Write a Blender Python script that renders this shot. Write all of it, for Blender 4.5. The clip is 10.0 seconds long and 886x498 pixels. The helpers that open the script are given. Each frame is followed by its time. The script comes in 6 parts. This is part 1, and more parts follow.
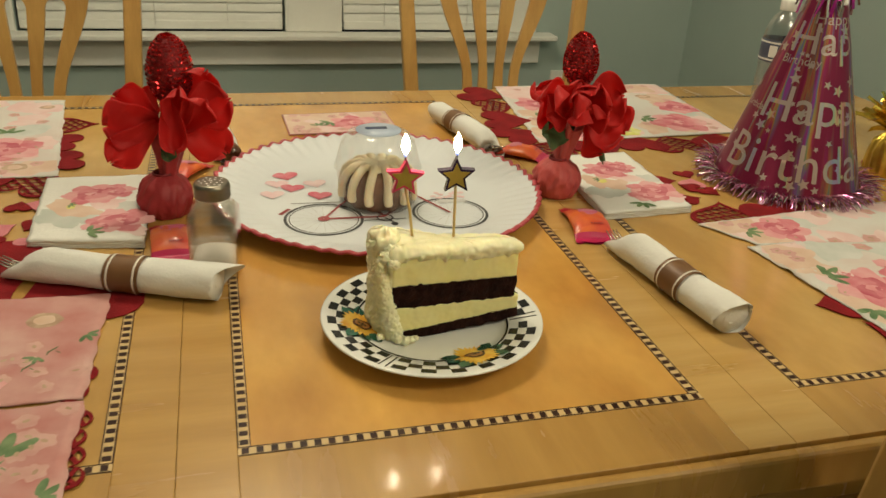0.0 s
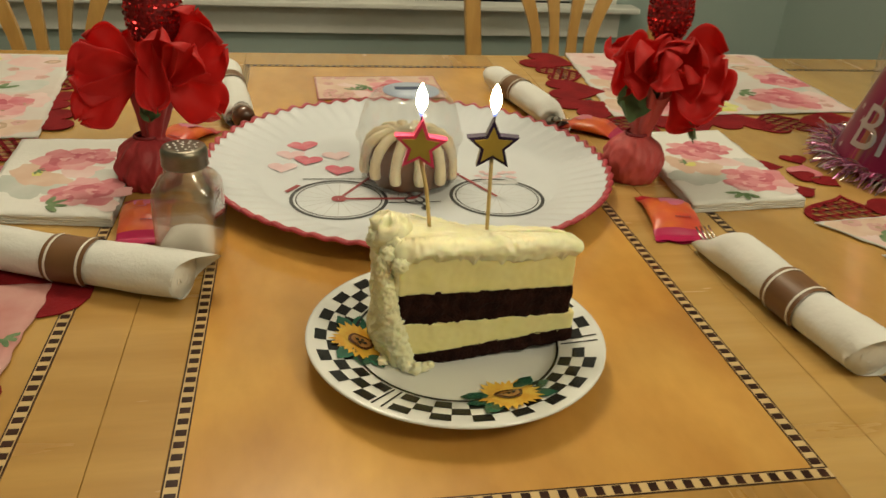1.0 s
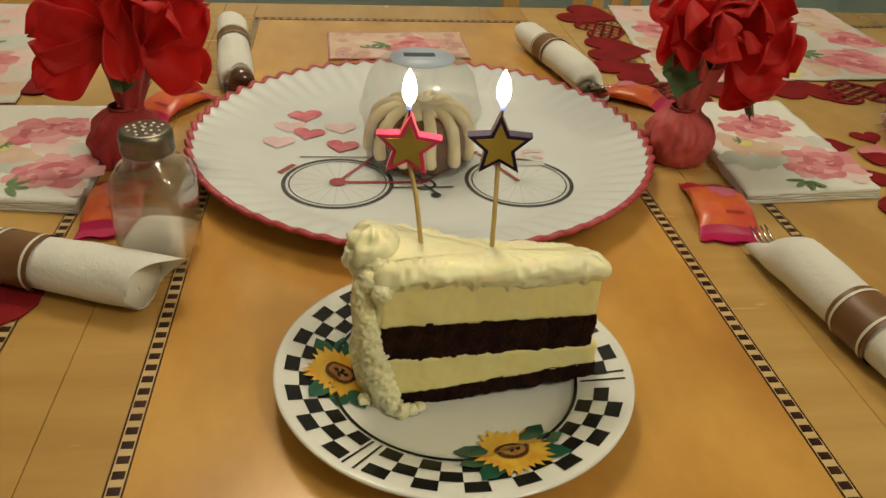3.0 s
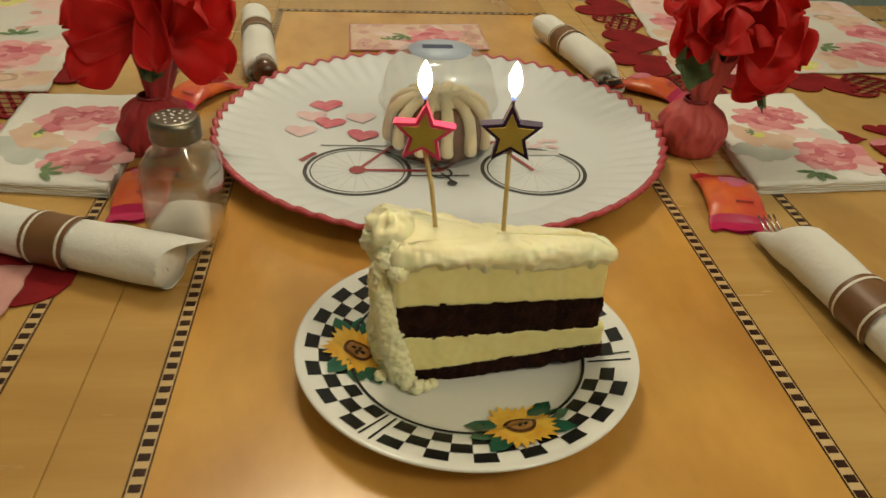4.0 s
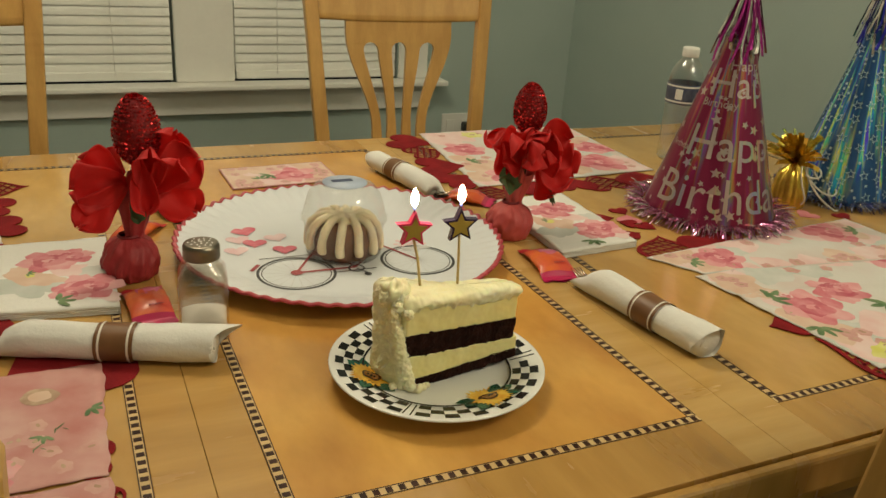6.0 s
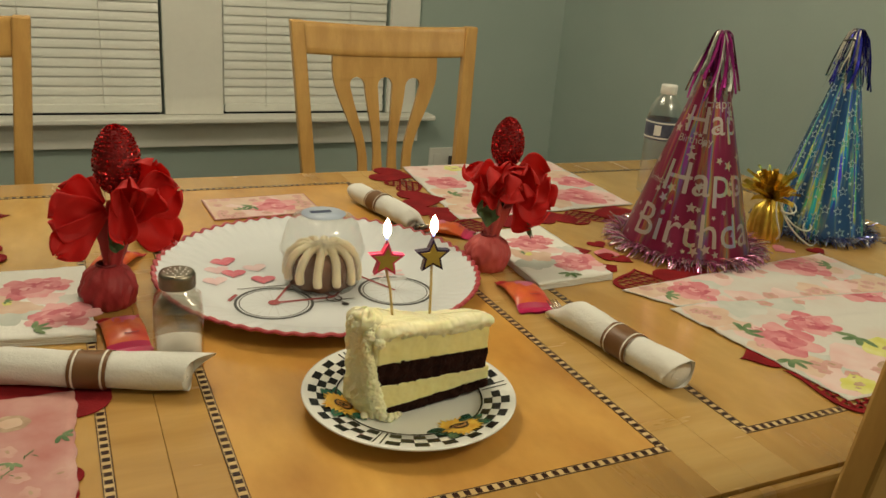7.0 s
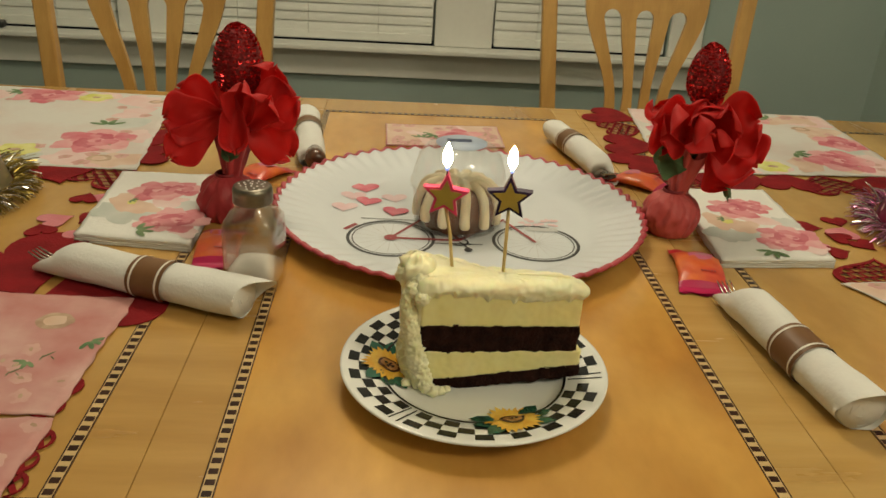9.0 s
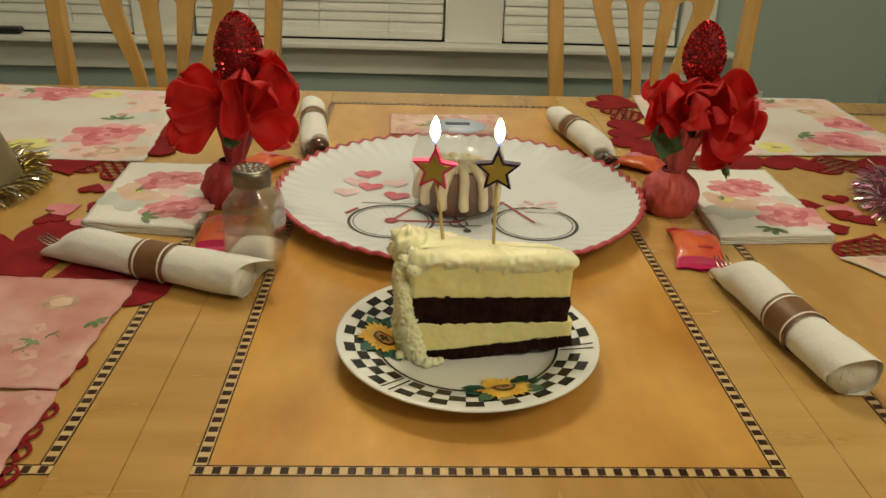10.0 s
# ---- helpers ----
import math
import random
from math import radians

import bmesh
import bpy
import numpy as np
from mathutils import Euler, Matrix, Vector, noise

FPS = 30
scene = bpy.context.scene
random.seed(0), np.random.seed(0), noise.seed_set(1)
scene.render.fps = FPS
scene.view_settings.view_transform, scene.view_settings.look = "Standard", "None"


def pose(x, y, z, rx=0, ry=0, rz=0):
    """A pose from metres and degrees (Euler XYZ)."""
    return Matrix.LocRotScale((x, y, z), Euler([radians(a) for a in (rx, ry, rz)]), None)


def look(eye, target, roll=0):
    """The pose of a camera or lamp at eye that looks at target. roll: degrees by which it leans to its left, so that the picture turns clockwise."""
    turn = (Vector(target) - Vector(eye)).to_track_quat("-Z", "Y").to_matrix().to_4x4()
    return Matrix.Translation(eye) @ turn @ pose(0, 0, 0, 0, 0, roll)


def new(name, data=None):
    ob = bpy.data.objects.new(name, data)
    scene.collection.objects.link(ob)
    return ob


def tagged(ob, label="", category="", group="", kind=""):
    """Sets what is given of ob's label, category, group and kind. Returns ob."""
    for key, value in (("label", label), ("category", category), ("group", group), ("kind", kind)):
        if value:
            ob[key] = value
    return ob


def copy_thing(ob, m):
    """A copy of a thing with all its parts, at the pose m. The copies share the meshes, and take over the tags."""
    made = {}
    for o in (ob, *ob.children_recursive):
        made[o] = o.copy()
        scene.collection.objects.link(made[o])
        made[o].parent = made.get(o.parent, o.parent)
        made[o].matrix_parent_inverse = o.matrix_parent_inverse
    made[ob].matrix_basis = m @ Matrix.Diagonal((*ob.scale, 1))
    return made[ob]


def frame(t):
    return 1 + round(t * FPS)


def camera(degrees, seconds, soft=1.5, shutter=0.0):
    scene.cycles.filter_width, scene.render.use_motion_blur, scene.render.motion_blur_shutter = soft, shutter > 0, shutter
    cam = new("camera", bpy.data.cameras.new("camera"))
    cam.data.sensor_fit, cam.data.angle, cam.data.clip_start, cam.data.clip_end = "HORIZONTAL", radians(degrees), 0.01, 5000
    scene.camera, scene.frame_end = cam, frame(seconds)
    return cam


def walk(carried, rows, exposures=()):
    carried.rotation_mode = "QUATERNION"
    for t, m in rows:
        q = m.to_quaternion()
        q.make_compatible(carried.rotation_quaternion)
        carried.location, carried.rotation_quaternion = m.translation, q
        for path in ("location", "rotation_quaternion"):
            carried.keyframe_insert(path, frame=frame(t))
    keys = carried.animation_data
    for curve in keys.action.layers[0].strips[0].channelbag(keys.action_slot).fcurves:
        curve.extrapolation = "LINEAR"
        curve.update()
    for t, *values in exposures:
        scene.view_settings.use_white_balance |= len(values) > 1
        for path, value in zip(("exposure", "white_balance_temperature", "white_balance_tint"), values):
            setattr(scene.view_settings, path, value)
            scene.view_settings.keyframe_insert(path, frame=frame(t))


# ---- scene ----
cam = camera(56.8, 10.0, 1.5, 0.3)
PATH = [
    (0, (-0.183, -0.477, 1.141), (0.32, 1.256, 0.278), 3.4),
    (0.5, (-0.14, -0.392, 1.111), (0.345, 1.337, 0.23), 4.4),
    (1, (-0.109, -0.313, 1.067), (0.226, 1.437, 0.159), 3.3),
    (1.5, (-0.091, -0.272, 1.038), (0.209, 1.497, 0.156), 2.7),
    (2, (-0.069, -0.239, 1.041), (0.203, 1.514, 0.117), 3.2),
    (2.5, (-0.068, -0.214, 1.06), (0.18, 1.517, 0.089), 3.2),
    (2.7, (-0.07, -0.214, 1.06), (0.17, 1.496, 0.052), 3.1),
    (3.8, (-0.06, -0.219, 1.06), (0.136, 1.473, 0.011), 2.8),
    (4, (-0.067, -0.234, 1.067), (0.116, 1.457, 0.016), 2.7),
    (4.5, (-0.126, -0.304, 1.095), (0.07, 1.437, 0.13), 2.9),
    (5, (-0.225, -0.4, 1.127), (0.313, 1.346, 0.314), 3.9),
    (5.2, (-0.252, -0.436, 1.138), (0.399, 1.28, 0.343), 3.6),
    (6.5, (-0.305, -0.463, 1.152), (0.522, 1.209, 0.431), 4.2),
    (7, (-0.291, -0.474, 1.153), (0.542, 1.214, 0.477), 4.6),
    (7.5, (-0.203, -0.468, 1.146), (0.513, 1.271, 0.467), 4.7),
    (8, (-0.119, -0.467, 1.144), (0.274, 1.359, 0.431), 5.1),
    (8.5, (-0.088, -0.45, 1.127), (0.154, 1.364, 0.32), 5.3),
    (9, (-0.075, -0.381, 1.1), (0.053, 1.433, 0.269), 3.5),
    (9.5, (-0.049, -0.377, 1.084), (0.052, 1.437, 0.248), 3.3),
    (10, (-0.054, -0.4, 1.087), (0.025, 1.418, 0.256), 1.9),
]
walk(cam, [(t, look(eye, target, roll)) for t, eye, target, roll in PATH],
     [(0.0, 0.03), (1.0, -0.08), (2.5, -0.26), (4.0, -0.30), (4.6, -0.26), (5.2, -0.10), (6.5, -0.08), (8.0, -0.11), (9.0, -0.19), (10.0, -0.17)])

# ---- light ----
world = bpy.data.worlds.new("world")
scene.world = world
world.use_nodes = True
world.node_tree.nodes["Background"].inputs[0].default_value = (0.5, 0.6, 0.8, 1)
world.node_tree.nodes["Background"].inputs[1].default_value = 0.006


def globe_lamp(name, place, radius, watts, colour):
    lamp = bpy.data.lights.new(name, "POINT")
    lamp.shadow_soft_size, lamp.energy, lamp.color = radius, watts, colour
    ob = new(name, lamp)
    ob.location = place
    return ob


# the lamp that hangs over the table's far half
globe_lamp("dining_light", (-0.16, 1.02, 2.20), 0.20, 39.5, (1.0, 0.88, 0.635))
# unseen fill added behind the camera to brighten the front faces and walls
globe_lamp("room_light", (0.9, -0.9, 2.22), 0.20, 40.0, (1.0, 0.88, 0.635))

# ---- materials ----


def rgba(c):
    return (c[0], c[1], c[2], 1.0)


def M(name, c1, c2=None, scale=8.0, stretch=(1, 1, 1), rough=0.5, metal=0.0, bump=0.0, bscale=60.0, coat=0.0, fine=0.12,
      spread=(0.35, 0.65), sheen=0.0, trans=0.0, ior=1.5, sss=0.0, island=0.0, alpha=1.0, rvar=0.0, spec=None):
    """A surface with two scales of colour variation and fine relief."""
    m = bpy.data.materials.new(name)
    m.use_nodes = True
    nt = m.node_tree
    n, link = nt.nodes, nt.links.new
    b = n["Principled BSDF"]
    tc = n.new("ShaderNodeTexCoord")
    mp = n.new("ShaderNodeMapping")
    mp.inputs["Scale"].default_value = stretch
    link(tc.outputs["Object"], mp.inputs["Vector"])
    big = n.new("ShaderNodeTexNoise")
    big.inputs["Scale"].default_value, big.inputs["Detail"].default_value = scale, 5
    link(mp.outputs[0], big.inputs["Vector"])
    ramp = n.new("ShaderNodeValToRGB")
    c2 = c2 or tuple(v * 0.8 for v in c1)
    ramp.color_ramp.elements[0].position, ramp.color_ramp.elements[1].position = spread
    ramp.color_ramp.elements[0].color, ramp.color_ramp.elements[1].color = rgba(c1), rgba(c2)
    link(big.outputs["Fac"], ramp.inputs[0])
    small = n.new("ShaderNodeTexNoise")
    small.inputs["Scale"].default_value, small.inputs["Detail"].default_value = bscale, 4
    link(mp.outputs[0], small.inputs["Vector"])
    rng = n.new("ShaderNodeMapRange")
    rng.inputs["To Min"].default_value, rng.inputs["To Max"].default_value = 1 - fine, 1 + fine
    link(small.outputs["Fac"], rng.inputs["Value"])
    mul = n.new("ShaderNodeVectorMath")
    mul.operation = "SCALE"
    link(ramp.outputs[0], mul.inputs[0])
    link(rng.outputs[0], mul.inputs["Scale"])
    out = mul.outputs[0]
    if island:
        geo = n.new("ShaderNodeObjectInfo")
        r2 = n.new("ShaderNodeMapRange")
        r2.inputs["To Min"].default_value, r2.inputs["To Max"].default_value = 1 - island, 1 + island
        link(geo.outputs["Random"], r2.inputs["Value"])
        m2 = n.new("ShaderNodeVectorMath")
        m2.operation = "SCALE"
        link(out, m2.inputs[0])
        link(r2.outputs[0], m2.inputs["Scale"])
        out = m2.outputs[0]
    link(out, b.inputs["Base Color"])
    b.inputs["Roughness"].default_value, b.inputs["Metallic"].default_value = rough, metal
    if rvar:
        r3 = n.new("ShaderNodeMapRange")
        r3.inputs["To Min"].default_value, r3.inputs["To Max"].default_value = max(0.02, rough - rvar), rough + rvar
        link(big.outputs["Fac"], r3.inputs["Value"])
        link(r3.outputs[0], b.inputs["Roughness"])
    b.inputs["Coat Weight"].default_value, b.inputs["Coat Roughness"].default_value = coat, 0.10
    b.inputs["Transmission Weight"].default_value, b.inputs["IOR"].default_value = trans, ior
    b.inputs["Alpha"].default_value = alpha
    b.inputs["Sheen Weight"].default_value = sheen
    if sss:
        b.inputs["Subsurface Weight"].default_value = sss
        b.inputs["Subsurface Radius"].default_value = (0.006, 0.004, 0.002)
        b.inputs["Subsurface Scale"].default_value = 1.0
    if spec is not None:
        b.inputs["Specular IOR Level"].default_value = spec
    if bump:
        bp = n.new("ShaderNodeBump")
        bp.inputs["Strength"].default_value, bp.inputs["Distance"].default_value = bump, 0.002
        link(small.outputs["Fac"], bp.inputs["Height"])
        link(bp.outputs[0], b.inputs["Normal"])
    return m


def glow(name, colour, strength):
    m = bpy.data.materials.new(name)
    m.use_nodes = True
    b = m.node_tree.nodes["Principled BSDF"]
    b.inputs["Base Color"].default_value = rgba(colour)
    b.inputs["Emission Color"].default_value = rgba(colour)
    b.inputs["Emission Strength"].default_value = strength
    return m


WALL = M("painted_wall", (0.385, 0.472, 0.437), (0.410, 0.498, 0.460), 3, rough=0.55, bump=0.15, bscale=180, fine=0.03)
CEIL = M("white_ceiling", (0.58, 0.57, 0.54), (0.54, 0.53, 0.50), 3, rough=0.8, bump=0.2, bscale=120, fine=0.03)
FLOOR = M("floor_boards", (0.13, 0.07, 0.03), (0.07, 0.036, 0.015), 4, (1, 9, 1), rough=0.4, bump=0.1)
TRIM = M("white_trim", (0.86, 0.85, 0.79), (0.82, 0.81, 0.75), 5, rough=0.35, fine=0.03, bump=0.05)
BLIND = M("blind_slat", (0.84, 0.84, 0.78), (0.78, 0.78, 0.72), 6, rough=0.4, fine=0.03)
DARKGAP = M("night_glass", (0.02, 0.025, 0.03), (0.015, 0.02, 0.02), 3, rough=0.08)
PLASTIC_W = M("white_plastic", (0.78, 0.77, 0.72), (0.74, 0.73, 0.68), 8, rough=0.3, fine=0.03)
BLACK = M("black_plastic", (0.015, 0.014, 0.014), (0.02, 0.02, 0.02), 20, rough=0.35)
MAPLE = M("honey_maple", (0.515, 0.302, 0.086), (0.425, 0.232, 0.057), 5, (1, 7, 1), rough=0.26, bump=0.02, bscale=40, coat=0.35, fine=0.10, rvar=0.06)
MAPLE_X = M("honey_maple_cross", (0.485, 0.276, 0.073), (0.405, 0.216, 0.052), 5, (7, 1, 1), rough=0.26, bump=0.02, bscale=40, coat=0.35, fine=0.10, rvar=0.06)
MAPLE_LIGHT = M("pale_maple", (0.565, 0.356, 0.118), (0.485, 0.287, 0.084), 5, (1, 8, 1), rough=0.26, bump=0.02, bscale=40, coat=0.35, fine=0.10, rvar=0.06)
MAPLE_WARM = M("warm_maple", (0.520, 0.300, 0.084), (0.440, 0.238, 0.060), 5, (1, 8, 1), rough=0.26, bump=0.02, bscale=40, coat=0.35, fine=0.10, rvar=0.06)
VENEER = M("figured_veneer", (0.670, 0.370, 0.088), (0.470, 0.216, 0.042), 5, (2.2, 1.1, 1), rough=0.24, bump=0.012, bscale=22, coat=0.40, fine=0.16, spread=(0.32, 0.68), rvar=0.06)
VENEER_END = M("end_panel_veneer", (0.610, 0.375, 0.112), (0.455, 0.248, 0.062), 5, (2.2, 1.1, 1), rough=0.24, bump=0.012, bscale=22, coat=0.40, fine=0.14, spread=(0.32, 0.68), rvar=0.06)
CHAIRWOOD = M("chair_beech", (0.62, 0.36, 0.11), (0.52, 0.285, 0.08), 6, (6, 6, 1), rough=0.36, bump=0.03, bscale=60, coat=0.15, fine=0.08)
INLAY_DARK = M("dark_inlay", (0.028, 0.010, 0.007), (0.05, 0.02, 0.012), 60, rough=0.3, spec=0.2, island=0.3)
INLAY_PALE = M("pale_inlay", (0.66, 0.47, 0.23), (0.58, 0.39, 0.17), 30, rough=0.25, coat=0.3)

# ---- mesh helpers ----


def mesh_of(verts, faces, name="mesh", smooth=True):
    me = bpy.data.meshes.new(name)
    me.from_pydata([tuple(v) for v in verts], [], faces)
    if smooth:
        me.polygons.foreach_set("use_smooth", [True] * len(me.polygons))
    me.update()
    return me


def as_mesh(data, smooth=False):
    if isinstance(data, bpy.types.Mesh):
        return data
    me = bpy.data.meshes.new("mesh")
    bmesh.ops.recalc_face_normals(data, faces=data.faces[:])
    data.to_mesh(me)
    data.free()
    if smooth:
        me.polygons.foreach_set("use_smooth", [True] * len(me.polygons))
    return me


def part(name, data, material, parent, label="", m=None, smooth=False):
    """One mesh object under a thing or under a part."""
    me = as_mesh(data, smooth)
    if not me.materials:
        for each in (material if isinstance(material, (list, tuple)) else [material]):
            me.materials.append(each)
    ob = new(name, me)
    ob.parent = parent
    if m is not None:
        ob.matrix_basis = m
    return tagged(ob, label)


def thing(name, label, category, m=None, group="", kind=""):
    ob = new(name)
    ob.empty_display_size = 0.02
    if m is not None:
        ob.matrix_basis = m
    return tagged(ob, label, category, group, kind)


def solo(name, data, material, label, category, m=None, group="", kind="", smooth=False):
    ob = part(name, data, material, None, label, m, smooth)
    return tagged(ob, "", category, group, kind)


def box(x0, x1, y0, y1, z0, z1, bevel=0.0, seg=2, bm=None):
    bm = bm or bmesh.new()
    got = bmesh.ops.create_cube(bm, size=1.0)["verts"]
    for v in got:
        v.co = Vector(((x0 + x1) / 2 + v.co.x * (x1 - x0), (y0 + y1) / 2 + v.co.y * (y1 - y0), (z0 + z1) / 2 + v.co.z * (z1 - z0)))
    if bevel:
        edges = list({e for v in got for e in v.link_edges})
        bmesh.ops.bevel(bm, geom=edges, offset=bevel, segments=seg, affect="EDGES", profile=0.5)
    return bm


def sheet(f, nu, nv, wrap_u=False, wrap_v=False, smooth=True):
    """A surface f(u, v), u and v from 0 to 1."""
    cu, cv = (nu if wrap_u else nu + 1), (nv if wrap_v else nv + 1)
    verts = [f(i / nu, j / nv) for j in range(cv) for i in range(cu)]
    faces = []
    for j in range(nv):
        for i in range(nu):
            a, b = i, (i + 1) % cu
            c, d = j % cv, (j + 1) % cv
            faces.append((c * cu + a, c * cu + b, d * cu + b, d * cu + a))
    return mesh_of(verts, faces, smooth=smooth)


def lathe(profile, n=48, smooth=True, wobble=None):
    """A turned shape from (radius, z) pairs; the ends close where the radius is 0."""
    def f(u, v):
        r, z = profile[round(v * (len(profile) - 1))]
        a = u * math.tau
        if wobble:
            r, z = wobble(a, r, z)
        return (r * math.cos(a), r * math.sin(a), z)
    return sheet(f, n, len(profile) - 1, wrap_u=True, smooth=smooth)


def prism(outline, z0, z1, bevel=0.0, top=None, bm=None):
    """A plate of the given outline, with an optional bevel."""
    bm = bm or bmesh.new()
    face = bm.faces.new([bm.verts.new((x, y, z0)) for x, y in outline])
    got = bmesh.ops.extrude_face_region(bm, geom=[face])["geom"]
    tops = [v for v in got if isinstance(v, bmesh.types.BMVert)]
    for v in tops:
        v.co.z = z1
    if bevel:
        edges = [e for e in bm.edges if e.verts[0].co.z == z1 and e.verts[1].co.z == z1]
        bmesh.ops.bevel(bm, geom=edges, offset=bevel, segments=2, affect="EDGES", profile=0.5)
    return bm


def tube(points, radius, n=8, closed_ends=True):
    """A round bar along points; radius is a number or a list."""
    pts = [Vector(p) for p in points]
    verts, faces = [], []
    side = None
    for i, p in enumerate(pts):
        d = (pts[min(i + 1, len(pts) - 1)] - pts[max(i - 1, 0)]).normalized()
        if side is None:
            side = d.cross(Vector((0, 0, 1)))
            side = side if side.length > 0.05 else d.cross(Vector((0, 1, 0)))
        side = (side - d * side.dot(d)).normalized()
        up = side.cross(d)
        r = radius[i] if isinstance(radius, (list, tuple)) else radius
        verts += [p + r * (math.cos(k * math.tau / n) * side + math.sin(k * math.tau / n) * up) for k in range(n)]
    for i in range(len(pts) - 1):
        for k in range(n):
            faces.append((i * n + k, i * n + (k + 1) % n, (i + 1) * n + (k + 1) % n, (i + 1) * n + k))
    if closed_ends:
        faces += [tuple(reversed(range(n))), tuple(range((len(pts) - 1) * n, len(pts) * n))]
    return mesh_of(verts, faces)


def join(meshes):
    """One mesh from several, keeping their materials' slots by order."""
    verts, faces, mats = [], [], []
    for k, me in enumerate(meshes):
        base = len(verts)
        verts += [v.co.copy() for v in me.vertices]
        for p in me.polygons:
            faces.append(tuple(base + i for i in p.vertices))
        bpy.data.meshes.remove(me)
    return mesh_of(verts, faces)


def rnd(x, y, z=0.0, s=1.0):
    return noise.noise(Vector((x * s, y * s, z * s)))


TOP = 0.75  # the table's surface

def refine(profile, n):
    """The same turned outline in n smooth steps."""
    out = []
    m = len(profile) - 1
    for k in range(n + 1):
        t = k / n * m
        i = min(int(t), m - 1)
        f = t - i
        p = [profile[min(max(i + j, 0), m)] for j in (-1, 0, 1, 2)]
        out.append(tuple(max(0.0003 if c == 0 else -1.0, 0.5 * (2 * p[1][c] + (p[2][c] - p[0][c]) * f + (2 * p[0][c] - 5 * p[1][c] + 4 * p[2][c] - p[3][c]) * f * f + (3 * p[1][c] - p[0][c] - 3 * p[2][c] + p[3][c]) * f ** 3)) for c in (0, 1)))
    return out


# ---- room ----
WX0, WX1, WY0, WY1, WZ = -2.3, 1.62, -2.3, 2.46, 2.45
tagged(new("floor", as_mesh(box(WX0 - 0.1, WX1 + 0.1, WY0 - 0.1, WY1 + 0.1, -0.1, 0.0))), "brown wooden floor of the dining room", "floor", "", "structure").data.materials.append(FLOOR)
tagged(new("ceiling", as_mesh(box(WX0 - 0.1, WX1 + 0.1, WY0 - 0.1, WY1 + 0.1, WZ, WZ + 0.1))), "plain white ceiling of the dining room", "ceiling", "", "structure").data.materials.append(CEIL)
WALL_LABEL = "grey-green painted plaster wall"
for wall_name, b in (("wall_east", (WX1, WX1 + 0.12, WY0, WY1, 0, WZ)), ("wall_west", (WX0 - 0.12, WX0, WY0, WY1, 0, WZ)),
                     ("wall_south", (WX0, WX1, WY0 - 0.12, WY0, 0, WZ))):
    solo(wall_name, box(*b), WALL, WALL_LABEL, "wall", kind="structure")

# three windows side by side in the far wall: clear openings in x
OPENINGS = [(-1.90, -0.995), (-0.80, 0.052), (0.248, 0.86)]
SILL_Z, HEAD_Z = 0.5655, 2.02
bm = box(WX0, OPENINGS[0][0], WY1, WY1 + 0.14, 0, WZ)
for x0, x1 in ((OPENINGS[0][1], OPENINGS[1][0]), (OPENINGS[1][1], OPENINGS[2][0]), (OPENINGS[2][1], WX1)):
    box(x0, x1, WY1, WY1 + 0.14, 0, WZ, bm=bm)
for x0, x1 in OPENINGS:
    box(x0, x1, WY1, WY1 + 0.14, 0, SILL_Z - 0.03, bm=bm)
    box(x0, x1, WY1, WY1 + 0.14, HEAD_Z, WZ, bm=bm)
solo("wall_north", bm, WALL, WALL_LABEL, "wall", kind="structure")

for k, (x0, x1) in enumerate(OPENINGS):
    win = thing("window_%d" % (k + 1), "white-trimmed window with a closed white blind", "window", pose((x0 + x1) / 2, WY1, SILL_Z), kind="structure")
    w, h = (x1 - x0) / 2, HEAD_Z - SILL_Z
    part("pane", box(-w, w, 0.10, 0.106, 0, h), DARKGAP, win)
    sash = box(-w, -w + 0.035, 0.075, 0.11, 0, h, 0.003)
    box(w - 0.035, w, 0.075, 0.11, 0, h, 0.003, bm=sash)
    box(-w + 0.035, w - 0.035, 0.075, 0.11, 0, 0.05, 0.003, bm=sash)
    box(-w + 0.035, w - 0.035, 0.075, 0.11, h / 2 - 0.02, h / 2 + 0.02, 0.003, bm=sash)
    part("window_frame", sash, TRIM, win)
    blind = thing("window_blind", "closed white slatted blind hanging in a window", "blind", pose((x0 + x1) / 2, WY1 - 0.005, SILL_Z), group="window blinds")
    part("head_rail", box(-w + 0.006, w - 0.006, 0.0, 0.035, h - 0.045, h, 0.003), BLIND, blind)
    part("bottom_rail", box(-w + 0.008, w - 0.008, 0.006, 0.032, 0.003, 0.033, 0.004), BLIND, blind)

    def slat_at(u, v, w=w):
        a = (v - 0.5) * 2
        return ((u - 0.5) * 2 * (w - 0.008), 0.019 + 0.006 * a - 0.003 * (1 - a * a), 0.0205 * a)
    slat = sheet(slat_at, 1, 5)
    step = 0.0305
    for i in range(int((h - 0.09) / step)):
        one = part("slat", slat, BLIND, blind, m=pose(0, 0.0, 0.052 + i * step, 0, 0.25 * rnd(i * 3.1, k * 7.7)))
    for sx in (-0.55, 0.0, 0.55) if w > 0.4 else (-0.5, 0.5):
        part("ladder_cord", tube([(sx * w, 0.003, 0.02), (sx * w, 0.003, h - 0.04)], 0.0009, 5), PLASTIC_W, blind)

